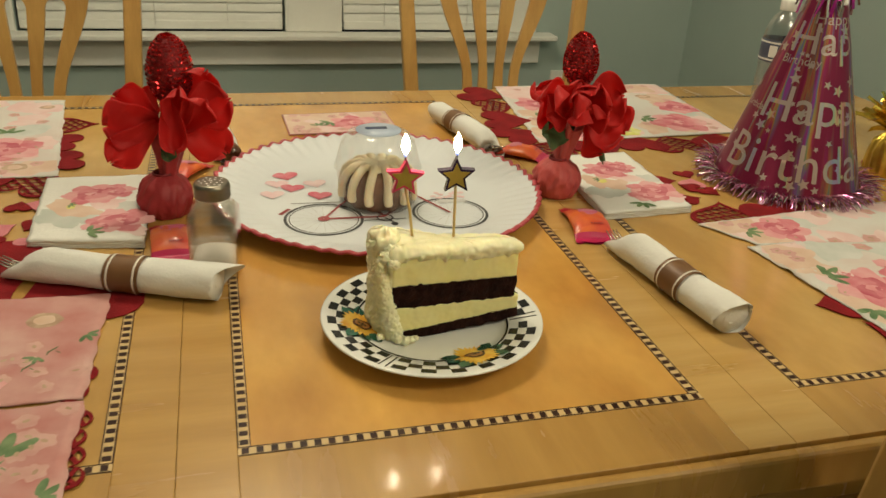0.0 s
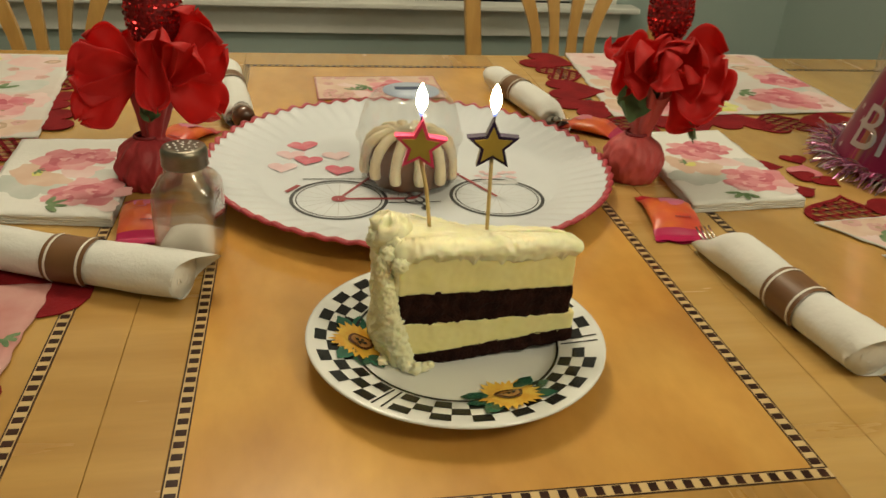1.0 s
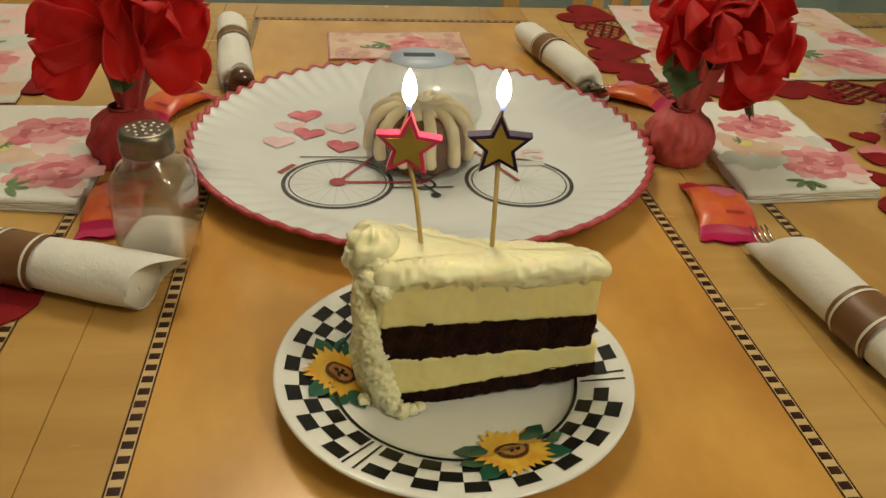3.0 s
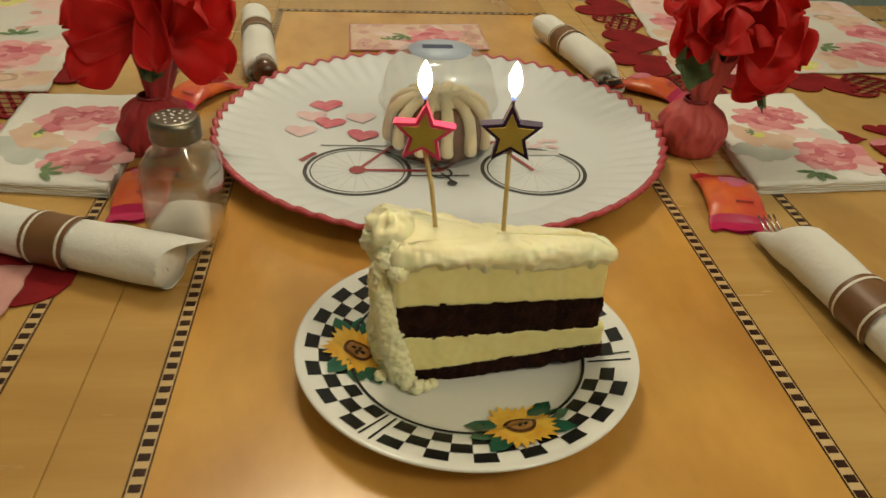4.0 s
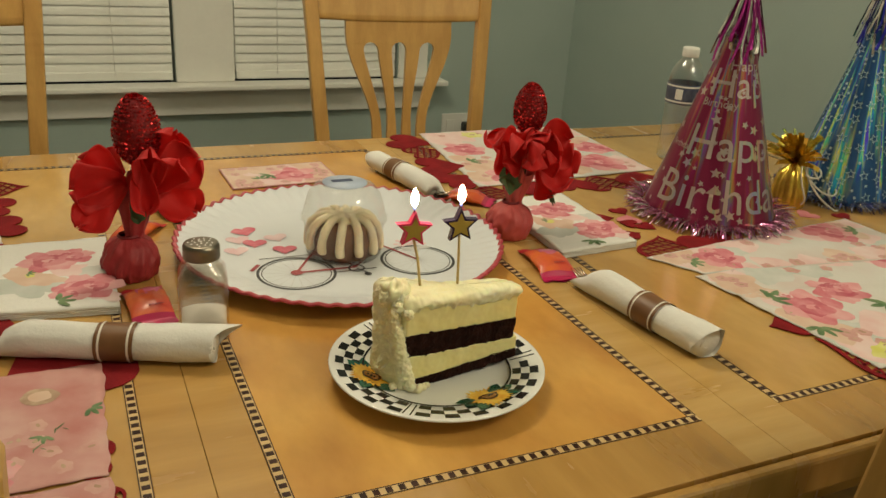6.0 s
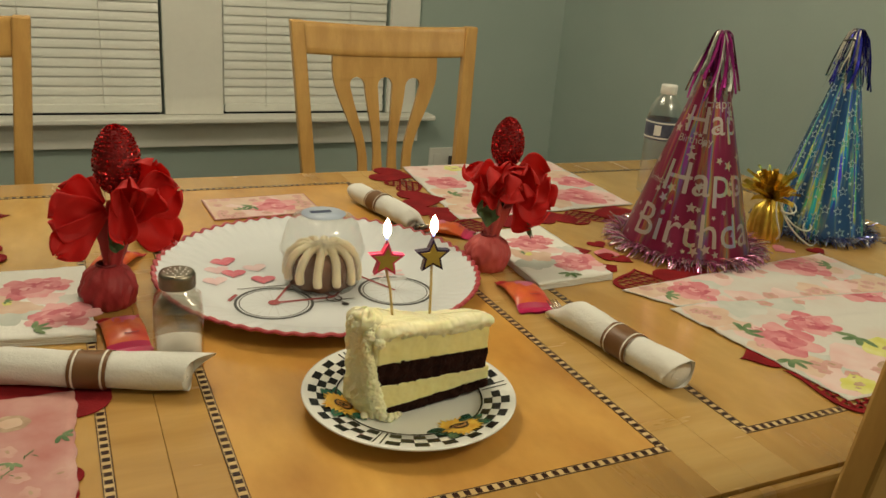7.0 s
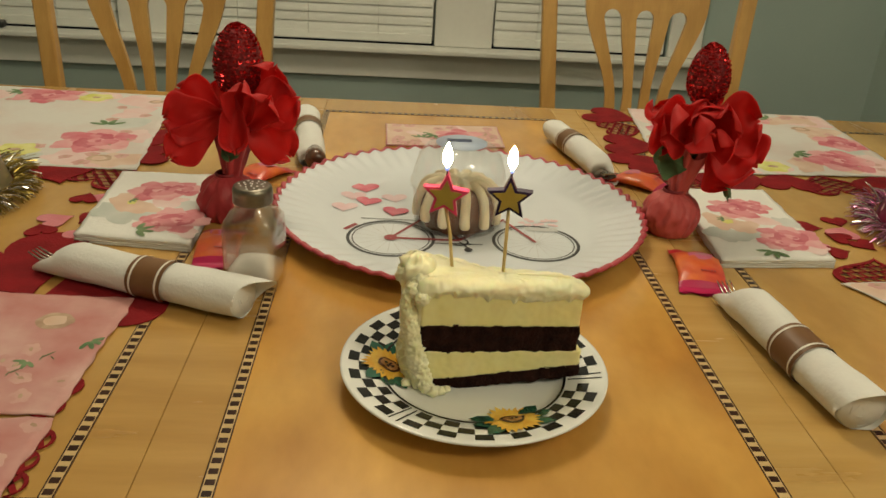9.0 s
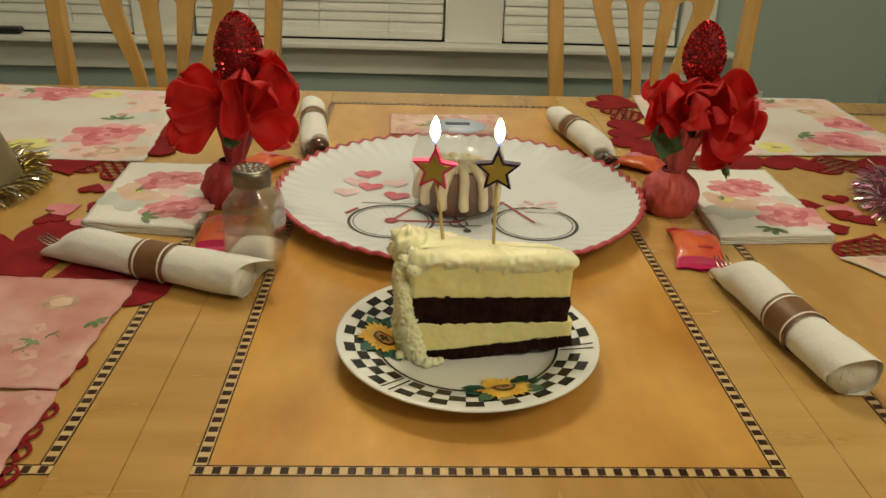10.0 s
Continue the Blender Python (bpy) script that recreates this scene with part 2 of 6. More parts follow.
CASINGS = [(-2.06, -1.90), (-0.995, -0.80), (0.052, 0.248), (0.86, 0.975)]
for x0, x1 in CASINGS:
    solo("trim", box(x0, x1, WY1 - 0.022, WY1 - 0.002, SILL_Z, HEAD_Z + 0.1, 0.004), TRIM, "white painted window casing board", "trim", kind="structure")
bm = box(-2.12, 1.04, WY1 - 0.085, WY1 - 0.002, SILL_Z - 0.0205, SILL_Z - 0.001, 0.006, 3)
solo("trim", bm, TRIM, "white painted window sill under the blinds", "sill", kind="structure")
bm = box(-2.06, 0.995, WY1 - 0.024, WY1 - 0.002, SILL_Z - 0.113, SILL_Z - 0.022, 0.004)
solo("trim", bm, TRIM, "white painted apron board under the sill", "trim", kind="structure")
solo("trim", box(-2.06, 0.995, WY1 - 0.024, WY1 - 0.002, HEAD_Z + 0.102, HEAD_Z + 0.22, 0.004), TRIM, "white painted window head board", "trim", kind="structure")
solo("baseboard", box(WX0, WX1 - 0.015, WY1 - 0.015, WY1 - 0.001, 0, 0.11, 0.004), TRIM, "white painted baseboard", "baseboard", kind="structure")
solo("baseboard", box(WX1 - 0.015, WX1 - 0.001, WY0, WY1 - 0.016, 0, 0.11, 0.004), TRIM, "white painted baseboard", "baseboard", kind="structure")

# the wall socket with its plug
out = thing("wall_outlet", "white double wall outlet with a black plug", "outlet", pose(1.125, WY1, 0.362))
part("cover_plate", box(-0.068, 0.068, -0.008, -0.001, -0.058, 0.058, 0.003), PLASTIC_W, out)
for sx in (-0.033, 0.033):
    part("socket", box(sx - 0.017, sx + 0.017, -0.012, -0.0085, -0.034, 0.034, 0.002), PLASTIC_W, out)
plug = part("plug", box(0.014, 0.05, -0.045, -0.0125, -0.012, 0.026, 0.006), BLACK, out, "black plug")
part("cord", tube([(0.032, -0.045, 0.005), (0.034, -0.06, -0.01), (0.036, -0.05, -0.08), (0.036, -0.03, -0.2), (0.036, -0.03, -0.35)], 0.003), BLACK, plug)
solo("remote_control", box(-0.06, 0.06, -0.022, 0.022, 0, 0.022, 0.006), BLACK, "black plastic remote lying on the window sill", "remote", pose(-1.415, WY1 - 0.045, SILL_Z - 0.001, 0, 0, 6))

# ---- table ----
X_END, Y0, Y1, TH = 1.06, -0.065, 0.968, 0.034
SEAM, IN, BAND = 0.2285, 0.1865, 0.0094
RP, LP = 0.2770, 0.2705
PANEL_Y0, PANEL_Y1 = 0.0, 0.898
table = thing("dining_table", "honey-coloured maple dining table with checkered inlay bands", "table", pose(0, 0, 0))


def board(name, x0, x1, y0, y1, material, z1=TOP, bevel=0.0004):
    g = 0.00008
    return part(name, box(x0 + g, x1 - g, y0 + g, y1 - g, TOP - TH, z1, bevel, 1), material, table)


def panel_set(x0, x1, veneer):
    """A framed section: a veneered panel with front and back border boards."""
    board("panel", x0, x1, PANEL_Y0, PANEL_Y1, veneer)
    board("border_board", x0, x1, Y0 + 0.0, PANEL_Y0, MAPLE_X)
    board("border_board", x0, x1, PANEL_Y1, Y1, MAPLE_X)


panel_set(-IN, IN, VENEER)
panel_set(RP, X_END - 0.09, VENEER_END)
panel_set(-X_END + 0.09, -LP, VENEER_END)
for s in (-1, 1):
    a, b = sorted((s * IN, s * (SEAM - 0.0001)))
    board("side_board", a, b, Y0, Y1, MAPLE_LIGHT if s > 0 else MAPLE_WARM)
    a, b = sorted((s * (SEAM + 0.0001), s * (RP if s > 0 else LP)))
    board("side_board", a, b, Y0, Y1, MAPLE_LIGHT if s > 0 else MAPLE_WARM)
    a, b = sorted((s * (X_END - 0.09), s * X_END))
    board("end_board", a, b, Y0, Y1, MAPLE)
# rounded edge mouldings below the boards, apron and legs
part("edge_moulding", box(-X_END - 0.004, X_END + 0.004, Y0 - 0.012, Y0 - 0.0005, TOP - TH - 0.006, TOP - 0.0015, 0.005, 3), MAPLE_X, table)
part("edge_moulding", box(-X_END - 0.004, X_END + 0.004, Y1 + 0.0005, Y1 + 0.012, TOP - TH - 0.006, TOP - 0.0015, 0.005, 3), MAPLE_X, table)
for y in (Y0 + 0.05, Y1 - 0.072):
    part("apron", box(-0.95, 0.95, y, y + 0.022, TOP - TH - 0.085, TOP - TH - 0.0005, 0.002), MAPLE_X, table)
for x in (-0.962, 0.94):
    part("apron", box(x, x + 0.022, Y0 + 0.073, Y1 - 0.073, TOP - TH - 0.085, TOP - TH - 0.0005, 0.002), MAPLE, table)
for x in (-0.95, 0.95):
    for y in (Y0 + 0.06, Y1 - 0.06):
        leg = sheet(lambda u, v, x=x, y=y: (x + (0.036 - 0.012 * (1 - v)) * (1 if u in (0.125, 0.875) or u < 0.125 or u > 0.875 or abs(u - 0.0) < .126 else 1) * math.copysign(1, math.cos(u * math.tau + 0.785)),
                                            y + (0.036 - 0.012 * (1 - v)) * math.copysign(1, math.sin(u * math.tau + 0.785)), v * (TOP - TH - 0.001)), 4, 4, wrap_u=True, smooth=False)
        part("leg", leg, MAPLE, table)

# checkered inlay bands: pale strip, dark edge lines, dark blocks
SQ = 0.00514
block = as_mesh(box(-SQ / 2, SQ / 2, -0.0031, 0.0031, 0, 0.0005))


def band(x0, x1, y0, y1, as_parts):
    """A rectangle of four inlaid runs, butted at the corners."""
    e, o = 0.0008, BAND
    runs = [(x0, x1, y0, y0 + o, 0), (x0, x1, y1 - o, y1, 0), (x0, x0 + o, y0 + o, y1 - o, 1), (x1 - o, x1, y0 + o, y1 - o, 1)]
    for a, b, c, d, upright in runs:
        base = part("inlay_band", box(a, b, c, d, TOP - 0.003, TOP + 0.0002), INLAY_PALE, table, "checkered inlay band")
        n = int(((d - c) if upright else (b - a)) / (2 * SQ))
        spots = []
        if upright:
            for p in (a, b - e):
                part("inlay_line", box(p, p + e, c, d, TOP, TOP + 0.0005), INLAY_DARK, base)
            spots = [((a + b) / 2, c + (k + 0.5) * (d - c) / n, 90) for k in range(n)]
        else:
            for p in (c, d - e):
                part("inlay_line", box(a, b, p, p + e, TOP, TOP + 0.00045), INLAY_DARK, base)
            spots = [(a + (k + 0.5) * (b - a) / n, (c + d) / 2, 0) for k in range(n)]
        if as_parts:
            for x, y, turn in spots:
                part("inlay_block", block, INLAY_DARK, base, m=pose(x, y, TOP, 0, 0, turn))
        else:
            bm = bmesh.new()
            for x, y, turn in spots:
                w, d2 = (0.0031, SQ / 2) if turn else (SQ / 2, 0.0031)
                box(x - w, x + w, y - d2, y + d2, TOP, TOP + 0.0005, bm=bm)
            tagged(part("inlay_checker", bm, INLAY_DARK, base), "", "", "", "stuff")


band(-IN, IN, PANEL_Y0, PANEL_Y1, True)
band(RP, X_END - 0.09, PANEL_Y0, PANEL_Y1, False)
band(-X_END + 0.09, -LP, PANEL_Y0, PANEL_Y1, False)

# ---- chairs ----


def make_chair(m):
    c = thing("dining_chair", "honey-coloured wooden dining chair with a fan-shaped slatted back", "chair", m, group="chairs round the table")
    tilt = lambda z: 0.205 + max(0.0, z - 0.45) * 0.13
    bow = lambda x: 0.018 * (1 - (x / 0.245) ** 2)

    def post(side):
        def f(u, v):
            z = v * 0.976
            x = side * (0.200 + 0.036 * max(0.0, (z - 0.42) / 0.56))
            hw, hd = 0.0190 - 0.002 * v, 0.014
            k = int(u * 4 + 0.01) % 4
            sx, sy = ((-1, -1), (1, -1), (1, 1), (-1, 1))[k]
            return (x + sx * hw, tilt(z) + sy * hd, z)
        bm = bmesh.new()
        bm.from_mesh(sheet(f, 4, 14, wrap_u=True, smooth=False))
        bmesh.ops.holes_fill(bm, edges=bm.edges[:])
        bmesh.ops.bevel(bm, geom=[e for e in bm.edges if not e.is_boundary and e.calc_face_angle(0) > 0.5], offset=0.004, segments=2, affect="EDGES", profile=0.5)
        return bm
    for side in (-1, 1):
        part("back_post", post(side), CHAIRWOOD, c)

    def rail(z0, z1, half, depth, groove):
        def f(u, v):
            x = (u - 0.5) * 2 * half
            t = v * math.tau
            sz, sy = math.sin(t), math.cos(t)
            pz = (z0 + z1) / 2 + math.copysign(abs(sz) ** 0.35, sz) * (z1 - z0) / 2
            step = 0.003 * groove * (sy < 0) * (pz > z0 + 0.46 * (z1 - z0))
            return (x, tilt(pz) + bow(x) + step + math.copysign(abs(sy) ** 0.35, sy) * depth, pz - 0.007 * (1 - (x / half) ** 2) * groove)
        return sheet(f, 20, 40, wrap_v=True)
    part("top_rail", rail(0.896, 0.974, 0.218, 0.0115, 1), CHAIRWOOD, c)
    part("lower_rail", rail(0.50, 0.545, 0.186, 0.010, 0), CHAIRWOOD, c)

    ZT, ZA, ZB = 0.893, 0.840, 0.54
    zs = [ZT, 0.875, 0.858, ZA, ZA - 0.003, ZA - 0.008, ZA - 0.014, ZA - 0.022] + [ZA - 0.022 - (k + 1) * (ZA - 0.022 - ZB) / 16 for k in range(16)]

    def outer(z):
        t = min(1.0, max(0.0, (0.862 - z) / 0.235))
        t = t * t * (3 - 2 * t)
        return 0.143 - 0.069 * t

    def hole(z):
        d = ZA - z
        if d <= 0:
            return 0.0
        h = 0.0205 - 0.013 * min(1, max(0, (d - 0.02) / 0.22))
        return h * (math.sqrt(max(0.0, 1 - (1 - d / 0.022) ** 2)) if d < 0.022 else 1.0)
    for k in range(4):
        def edge(z, e):
            o = outer(z)
            if e == 0:
                return -o
            if e == 4:
                return o
            return (e - 2) * o * 0.555
        rings = []
        for z in zs:
            left = edge(z, k) + (hole(z) if k > 0 else 0)
            right = edge(z, k + 1) - (hole(z) if k < 3 else 0)
            rings.append((left, right, z))

        def f(u, v, rings=rings):
            l, r, z = rings[round(v * (len(rings) - 1))]
            i = int(u * 4 + 0.01) % 4
            x = (l, r, r, l)[i]
            return (x, tilt(z) + bow(x) + (-0.006, -0.006, 0.006, 0.006)[i], z)
        part("slat", sheet(f, 4, len(zs) - 1, wrap_u=True, smooth=False), CHAIRWOOD, c)
    part("seat", box(-0.225, 0.225, -0.23, 0.19, 0.435, 0.462, 0.010, 3), CHAIRWOOD, c)
    for sx in (-0.185, 0.185):
        part("front_leg", box(sx - 0.018, sx + 0.018, -0.21, -0.174, 0, 0.434, 0.004), CHAIRWOOD, c)
        part("stretcher", box(sx - 0.009, sx + 0.009, -0.173, 0.19, 0.17, 0.20, 0.003), CHAIRWOOD, c)
    return c


chair = make_chair(pose(0.490, 1.275, 0, 0, 0, -1.5))
copy_thing(chair, pose(-0.577, 1.125, 0, 0, 0, -1.0))
copy_thing(chair, pose(0.484, 0.115, 0, 0, 0, 180))
copy_thing(chair, pose(-0.584, 0.078, 0, 0, 0, 180))

# ---- table ware: materials ----


def see_through(name, tint, edge, rough, least=0.03):
    """Thin clear glass or plastic: what lies behind shows, with Fresnel gloss on top."""
    m = bpy.data.materials.new(name)
    m.use_nodes = True
    n, link = m.node_tree.nodes, m.node_tree.links.new
    n.remove(n["Principled BSDF"])
    clear, gloss, mix, face = n.new("ShaderNodeBsdfTransparent"), n.new("ShaderNodeBsdfGlossy"), n.new("ShaderNodeMixShader"), n.new("ShaderNodeLayerWeight")
    clear.inputs[0].default_value = rgba(tint)
    gloss.inputs["Color"].default_value, gloss.inputs["Roughness"].default_value = (0.95, 0.95, 0.95, 1), rough
    face.inputs["Blend"].default_value = 0.5
    power, ease = n.new("ShaderNodeMath"), n.new("ShaderNodeMapRange")
    power.operation = "POWER"
    power.inputs[1].default_value = 3.0
    link(face.outputs["Facing"], power.inputs[0])
    ease.inputs["To Min"].default_value, ease.inputs["To Max"].default_value = least, edge
    link(power.outputs[0], ease.inputs["Value"])
    link(ease.outputs[0], mix.inputs[0])
    link(clear.outputs[0], mix.inputs[1])
    link(gloss.outputs[0], mix.inputs[2])
    link(mix.outputs[0], n["Material Output"].inputs["Surface"])
    return m


PAPER = M("white_napkin", (0.78, 0.77, 0.73), (0.74, 0.73, 0.69), 14, rough=0.85, bump=0.25, bscale=260, fine=0.03, sheen=0.1)
MATPAPER = M("mat_paper", (0.64, 0.62, 0.58), (0.62, 0.51, 0.47), 9, rough=0.75, bump=0.12, bscale=120, fine=0.03, spread=(0.45, 0.75))
MATPINK = M("mat_paper_pink", (0.50, 0.190, 0.178), (0.63, 0.385, 0.35), 14, rough=0.75, bump=0.12, bscale=120, fine=0.03)
PALEPINK = M("wash_pale_pink", (0.72, 0.485, 0.47), (0.745, 0.6, 0.575), 26, rough=0.75, fine=0.04)
BLOSSOM = M("wash_blossom", (0.575, 0.305, 0.275), (0.63, 0.38, 0.345), 60, rough=0.75, fine=0.05)
PINK1 = M("wash_pink", (0.69, 0.285, 0.305), (0.72, 0.4, 0.41), 40, rough=0.75, fine=0.05)
PINK2 = M("wash_rose", (0.58, 0.145, 0.185), (0.66, 0.27, 0.295), 45, rough=0.75, fine=0.06)
PINK3 = M("wash_deep_rose", (0.48, 0.08, 0.125), (0.56, 0.165, 0.2), 50, rough=0.75, fine=0.08)
PEACH = M("wash_peach", (0.640, 0.440, 0.330), (0.690, 0.530, 0.430), 35, rough=0.75, fine=0.05)
MIST = M("wash_grey_green", (0.493, 0.528, 0.484), (0.616, 0.616, 0.581), 25, rough=0.75, fine=0.05)
LEAF = M("print_leaf", (0.09, 0.17, 0.07), (0.20, 0.28, 0.14), 60, rough=0.75, fine=0.1)
LIME = M("print_lime", (0.62, 0.60, 0.13), (0.70, 0.68, 0.30), 50, rough=0.75, fine=0.06)
TAUPE = M("print_taupe", (0.40, 0.25, 0.17), (0.55, 0.40, 0.28), 70, rough=0.75, fine=0.1)
REDFELT = M("red_felt", (0.25, 0.010, 0.014), (0.18, 0.007, 0.010), 30, rough=0.85, bump=0.3, bscale=400, fine=0.08, spec=0.2)
PINKFELT = M("pink_felt", (0.62, 0.22, 0.25), (0.55, 0.17, 0.20), 30, rough=0.8, bump=0.3, bscale=400, fine=0.06)
BROWNBAND = M("brown_band", (0.20, 0.095, 0.035), (0.16, 0.072, 0.026), 30, rough=0.45, fine=0.06)
CREAMLINE = M("cream_line", (0.80, 0.76, 0.68), (0.76, 0.72, 0.64), 30, rough=0.6, fine=0.03)
HANDLE = M("dark_handle", (0.07, 0.025, 0.012), (0.14, 0.06, 0.03), 60, rough=0.2, coat=0.5, fine=0.2)
STEEL = M("cutlery_metal", (0.62, 0.58, 0.52), (0.5, 0.46, 0.40), 40, rough=0.25, metal=1.0)
LIDMETAL = M("shaker_lid", (0.28, 0.25, 0.20), (0.20, 0.175, 0.14), 30, rough=0.36, metal=1.0, bump=0.06, bscale=300)
CLEAR = see_through("clear_plastic", (0.975, 0.975, 0.97), 0.26, 0.10)
SHAKERGLASS = see_through("shaker_glass", (0.90, 0.88, 0.845), 0.95, 0.04, 0.10)
SALT = M("salt", (0.92, 0.91, 0.88), (0.86, 0.85, 0.82), 90, rough=0.9, bump=0.6, bscale=900)
CHINA = M("plate_china", (0.82, 0.82, 0.79), (0.80, 0.80, 0.77), 6, rough=0.12, fine=0.01, coat=0.4)
CHINA_BLACK = M("plate_black", (0.008, 0.008, 0.009), (0.012, 0.012, 0.012), 40, rough=0.22, spec=0.3)
PETAL_Y = M("sunflower_petal", (0.72, 0.36, 0.035), (0.78, 0.50, 0.07), 120, rough=0.2, fine=0.15, coat=0.3)
SUN_TAN = M("sunflower_seeds", (0.30, 0.13, 0.03), (0.42, 0.21, 0.06), 200, rough=0.2, fine=0.2, coat=0.3)
SUN_C = M("sunflower_centre", (0.070, 0.022, 0.008), (0.12, 0.04, 0.012), 150, rough=0.2, fine=0.2, coat=0.3)
GLAZE_GREEN = M("glazed_leaf", (0.012, 0.075, 0.045), (0.02, 0.12, 0.075), 90, rough=0.2, fine=0.15, coat=0.3)
PLATTER = M("platter_card", (0.72, 0.75, 0.78), (0.69, 0.72, 0.75), 7, rough=0.28, fine=0.02, coat=0.25)
PLATTER_RED = M("platter_edge", (0.46, 0.055, 0.075), (0.38, 0.04, 0.055), 30, rough=0.4, fine=0.08)
INK = M("print_ink", (0.035, 0.035, 0.04), (0.07, 0.07, 0.075), 70, rough=0.4, fine=0.15)
INKRED = M("print_red", (0.36, 0.06, 0.07), (0.30, 0.04, 0.05), 60, rough=0.4, fine=0.1)
INKPINK = M("print_pink", (0.6, 0.1, 0.16), (0.68, 0.22, 0.27), 70, rough=0.4, fine=0.1)
INKPALE = M("print_pale_pink", (0.74, 0.5, 0.53), (0.76, 0.58, 0.6), 60, rough=0.4, fine=0.05)
INKGREY = M("print_grey", (0.52, 0.52, 0.52), (0.62, 0.62, 0.62), 60, rough=0.4, fine=0.05)
CREAM = M("cheesecake", (0.93, 0.83, 0.41), (0.91, 0.79, 0.34), 60, rough=0.55, bump=0.10, bscale=150, fine=0.03, sss=0.3)
FROST = M("butter_frosting", (0.97, 0.92, 0.64), (0.96, 0.88, 0.55), 40, rough=0.34, bump=0.12, bscale=260, fine=0.05, sss=0.3)
CHOC = M("chocolate_cake", (0.014, 0.004, 0.003), (0.030, 0.009, 0.006), 120, spec=0.15, rough=0.9, bump=0.9, bscale=500, fine=0.3)
BUNDT = M("bundt_cake", (0.21, 0.092, 0.045), (0.15, 0.060, 0.028), 60, rough=0.6, bump=0.5, bscale=350, fine=0.15)
ICING = M("cream_icing", (0.84, 0.73, 0.53), (0.8, 0.67, 0.46), 40, rough=0.4, fine=0.04, sss=0.2)
STICK = M("candle_stick", (0.66, 0.48, 0.20), (0.58, 0.40, 0.15), 60, (1, 1, 0.2), rough=0.5, fine=0.1)
WAX_PINK = M("pink_wax", (0.75, 0.05, 0.16), (0.70, 0.04, 0.13), 30, rough=0.3, coat=0.3, fine=0.05)
WAX_BLACK = M("black_purple_wax", (0.035, 0.018, 0.06), (0.02, 0.012, 0.035), 30, rough=0.2, coat=0.5, fine=0.05)
WAX_GOLD = M("gold_wax", (0.42, 0.29, 0.045), (0.34, 0.23, 0.035), 90, rough=0.5, fine=0.15)
WICK = M("wick", (0.02, 0.02, 0.03), rough=0.9)
FLAME = glow("flame", (1.0, 0.82, 0.50), 110.0)
FLAME_CORE = glow("flame_base", (0.25, 0.35, 1.0), 1.2)
CREPE = M("red_crepe_paper", (0.60, 0.100, 0.095), (0.48, 0.060, 0.060), 40, (1, 1, 0.4), rough=0.55, bump=0.5, bscale=160, fine=0.15)
CREPE_DARK = M("dark_crepe_paper", (0.26, 0.018, 0.024), (0.20, 0.012, 0.018), 40, rough=0.55, bump=0.5, bscale=160, fine=0.15)
PETAL = M("red_silk_petal", (0.70, 0.016, 0.014), (0.56, 0.009, 0.011), 30, rough=0.6, bump=0.12, bscale=300, fine=0.06, sheen=0.15)


def let_light_through(m, colour, share):
    """Thin cloth: part of the light passes through the sheet."""
    nt = m.node_tree
    out = [k for k in nt.nodes if k.type == "OUTPUT_MATERIAL"][0]
    thin = nt.nodes.new("ShaderNodeBsdfTranslucent")
    thin.inputs["Color"].default_value = (*colour, 1)
    mix = nt.nodes.new("ShaderNodeMixShader")
    mix.inputs[0].default_value = share
    nt.links.new(nt.nodes["Principled BSDF"].outputs[0], mix.inputs[1])
    nt.links.new(thin.outputs[0], mix.inputs[2])
    nt.links.new(mix.outputs[0], out.inputs["Surface"])


let_light_through(PETAL, (0.95, 0.045, 0.015), 0.42)
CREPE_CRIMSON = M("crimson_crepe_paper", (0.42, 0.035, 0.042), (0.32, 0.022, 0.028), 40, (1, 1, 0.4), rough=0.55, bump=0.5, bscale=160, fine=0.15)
WRAP_RED = M("red_wrapper_end", (0.48, 0.012, 0.022), (0.40, 0.01, 0.02), 30, rough=0.38, coat=0.15, fine=0.06)
SILKLEAF = M("silk_leaf", (0.055, 0.105, 0.035), (0.08, 0.14, 0.05), 30, rough=0.6, fine=0.1)
GLITTER = M("red_glitter", (0.3, 0.006, 0.01), (0.12, 0.002, 0.004), 300, rough=0.3, metal=0.35, fine=0.3, bump=0.8, bscale=600)
GLIT_FLAKE = M("glitter_flake", (0.85, 0.06, 0.06), (0.45, 0.015, 0.02), 700, rough=0.26, metal=0.9, fine=0.3)
WRAP_ORANGE = M("orange_wrapper", (0.72, 0.15, 0.02), (0.60, 0.06, 0.04), 30, rough=0.38, coat=0.15, fine=0.06, bump=0.2, bscale=90)
WRAP_PINK = M("pink_wrapper", (0.52, 0.014, 0.1), (0.45, 0.01, 0.08), 30, rough=0.38, coat=0.15, fine=0.06)
WRAP_LILAC = M("lilac_print", (0.60, 0.10, 0.26), (0.66, 0.16, 0.24), 60, rough=0.3, coat=0.4, fine=0.1)
WRAP_GOLD = M("gold_foil_text", (0.62, 0.42, 0.08), rough=0.35, metal=0.6)

# ---- flat print helpers ----


def add_prints(parent, motifs):
    """motifs: (name, [(material, mesh), ...]); each motif is one printed part with its own colours."""
    for name, bits in motifs:
        verts, faces, slots, mats = [], [], [], []
        for material, me in bits:
            if material not in mats:
                mats.append(material)
            base = len(verts)
            verts += [v.co.copy() for v in me.vertices]
            for p in me.polygons:
                faces.append(tuple(base + i for i in p.vertices))
                slots.append(mats.index(material))
            bpy.data.meshes.remove(me)
        me = mesh_of(verts, faces)
        for each in mats:
            me.materials.append(each)
        me.polygons.foreach_set("material_index", slots)
        part(name, me, mats, parent)


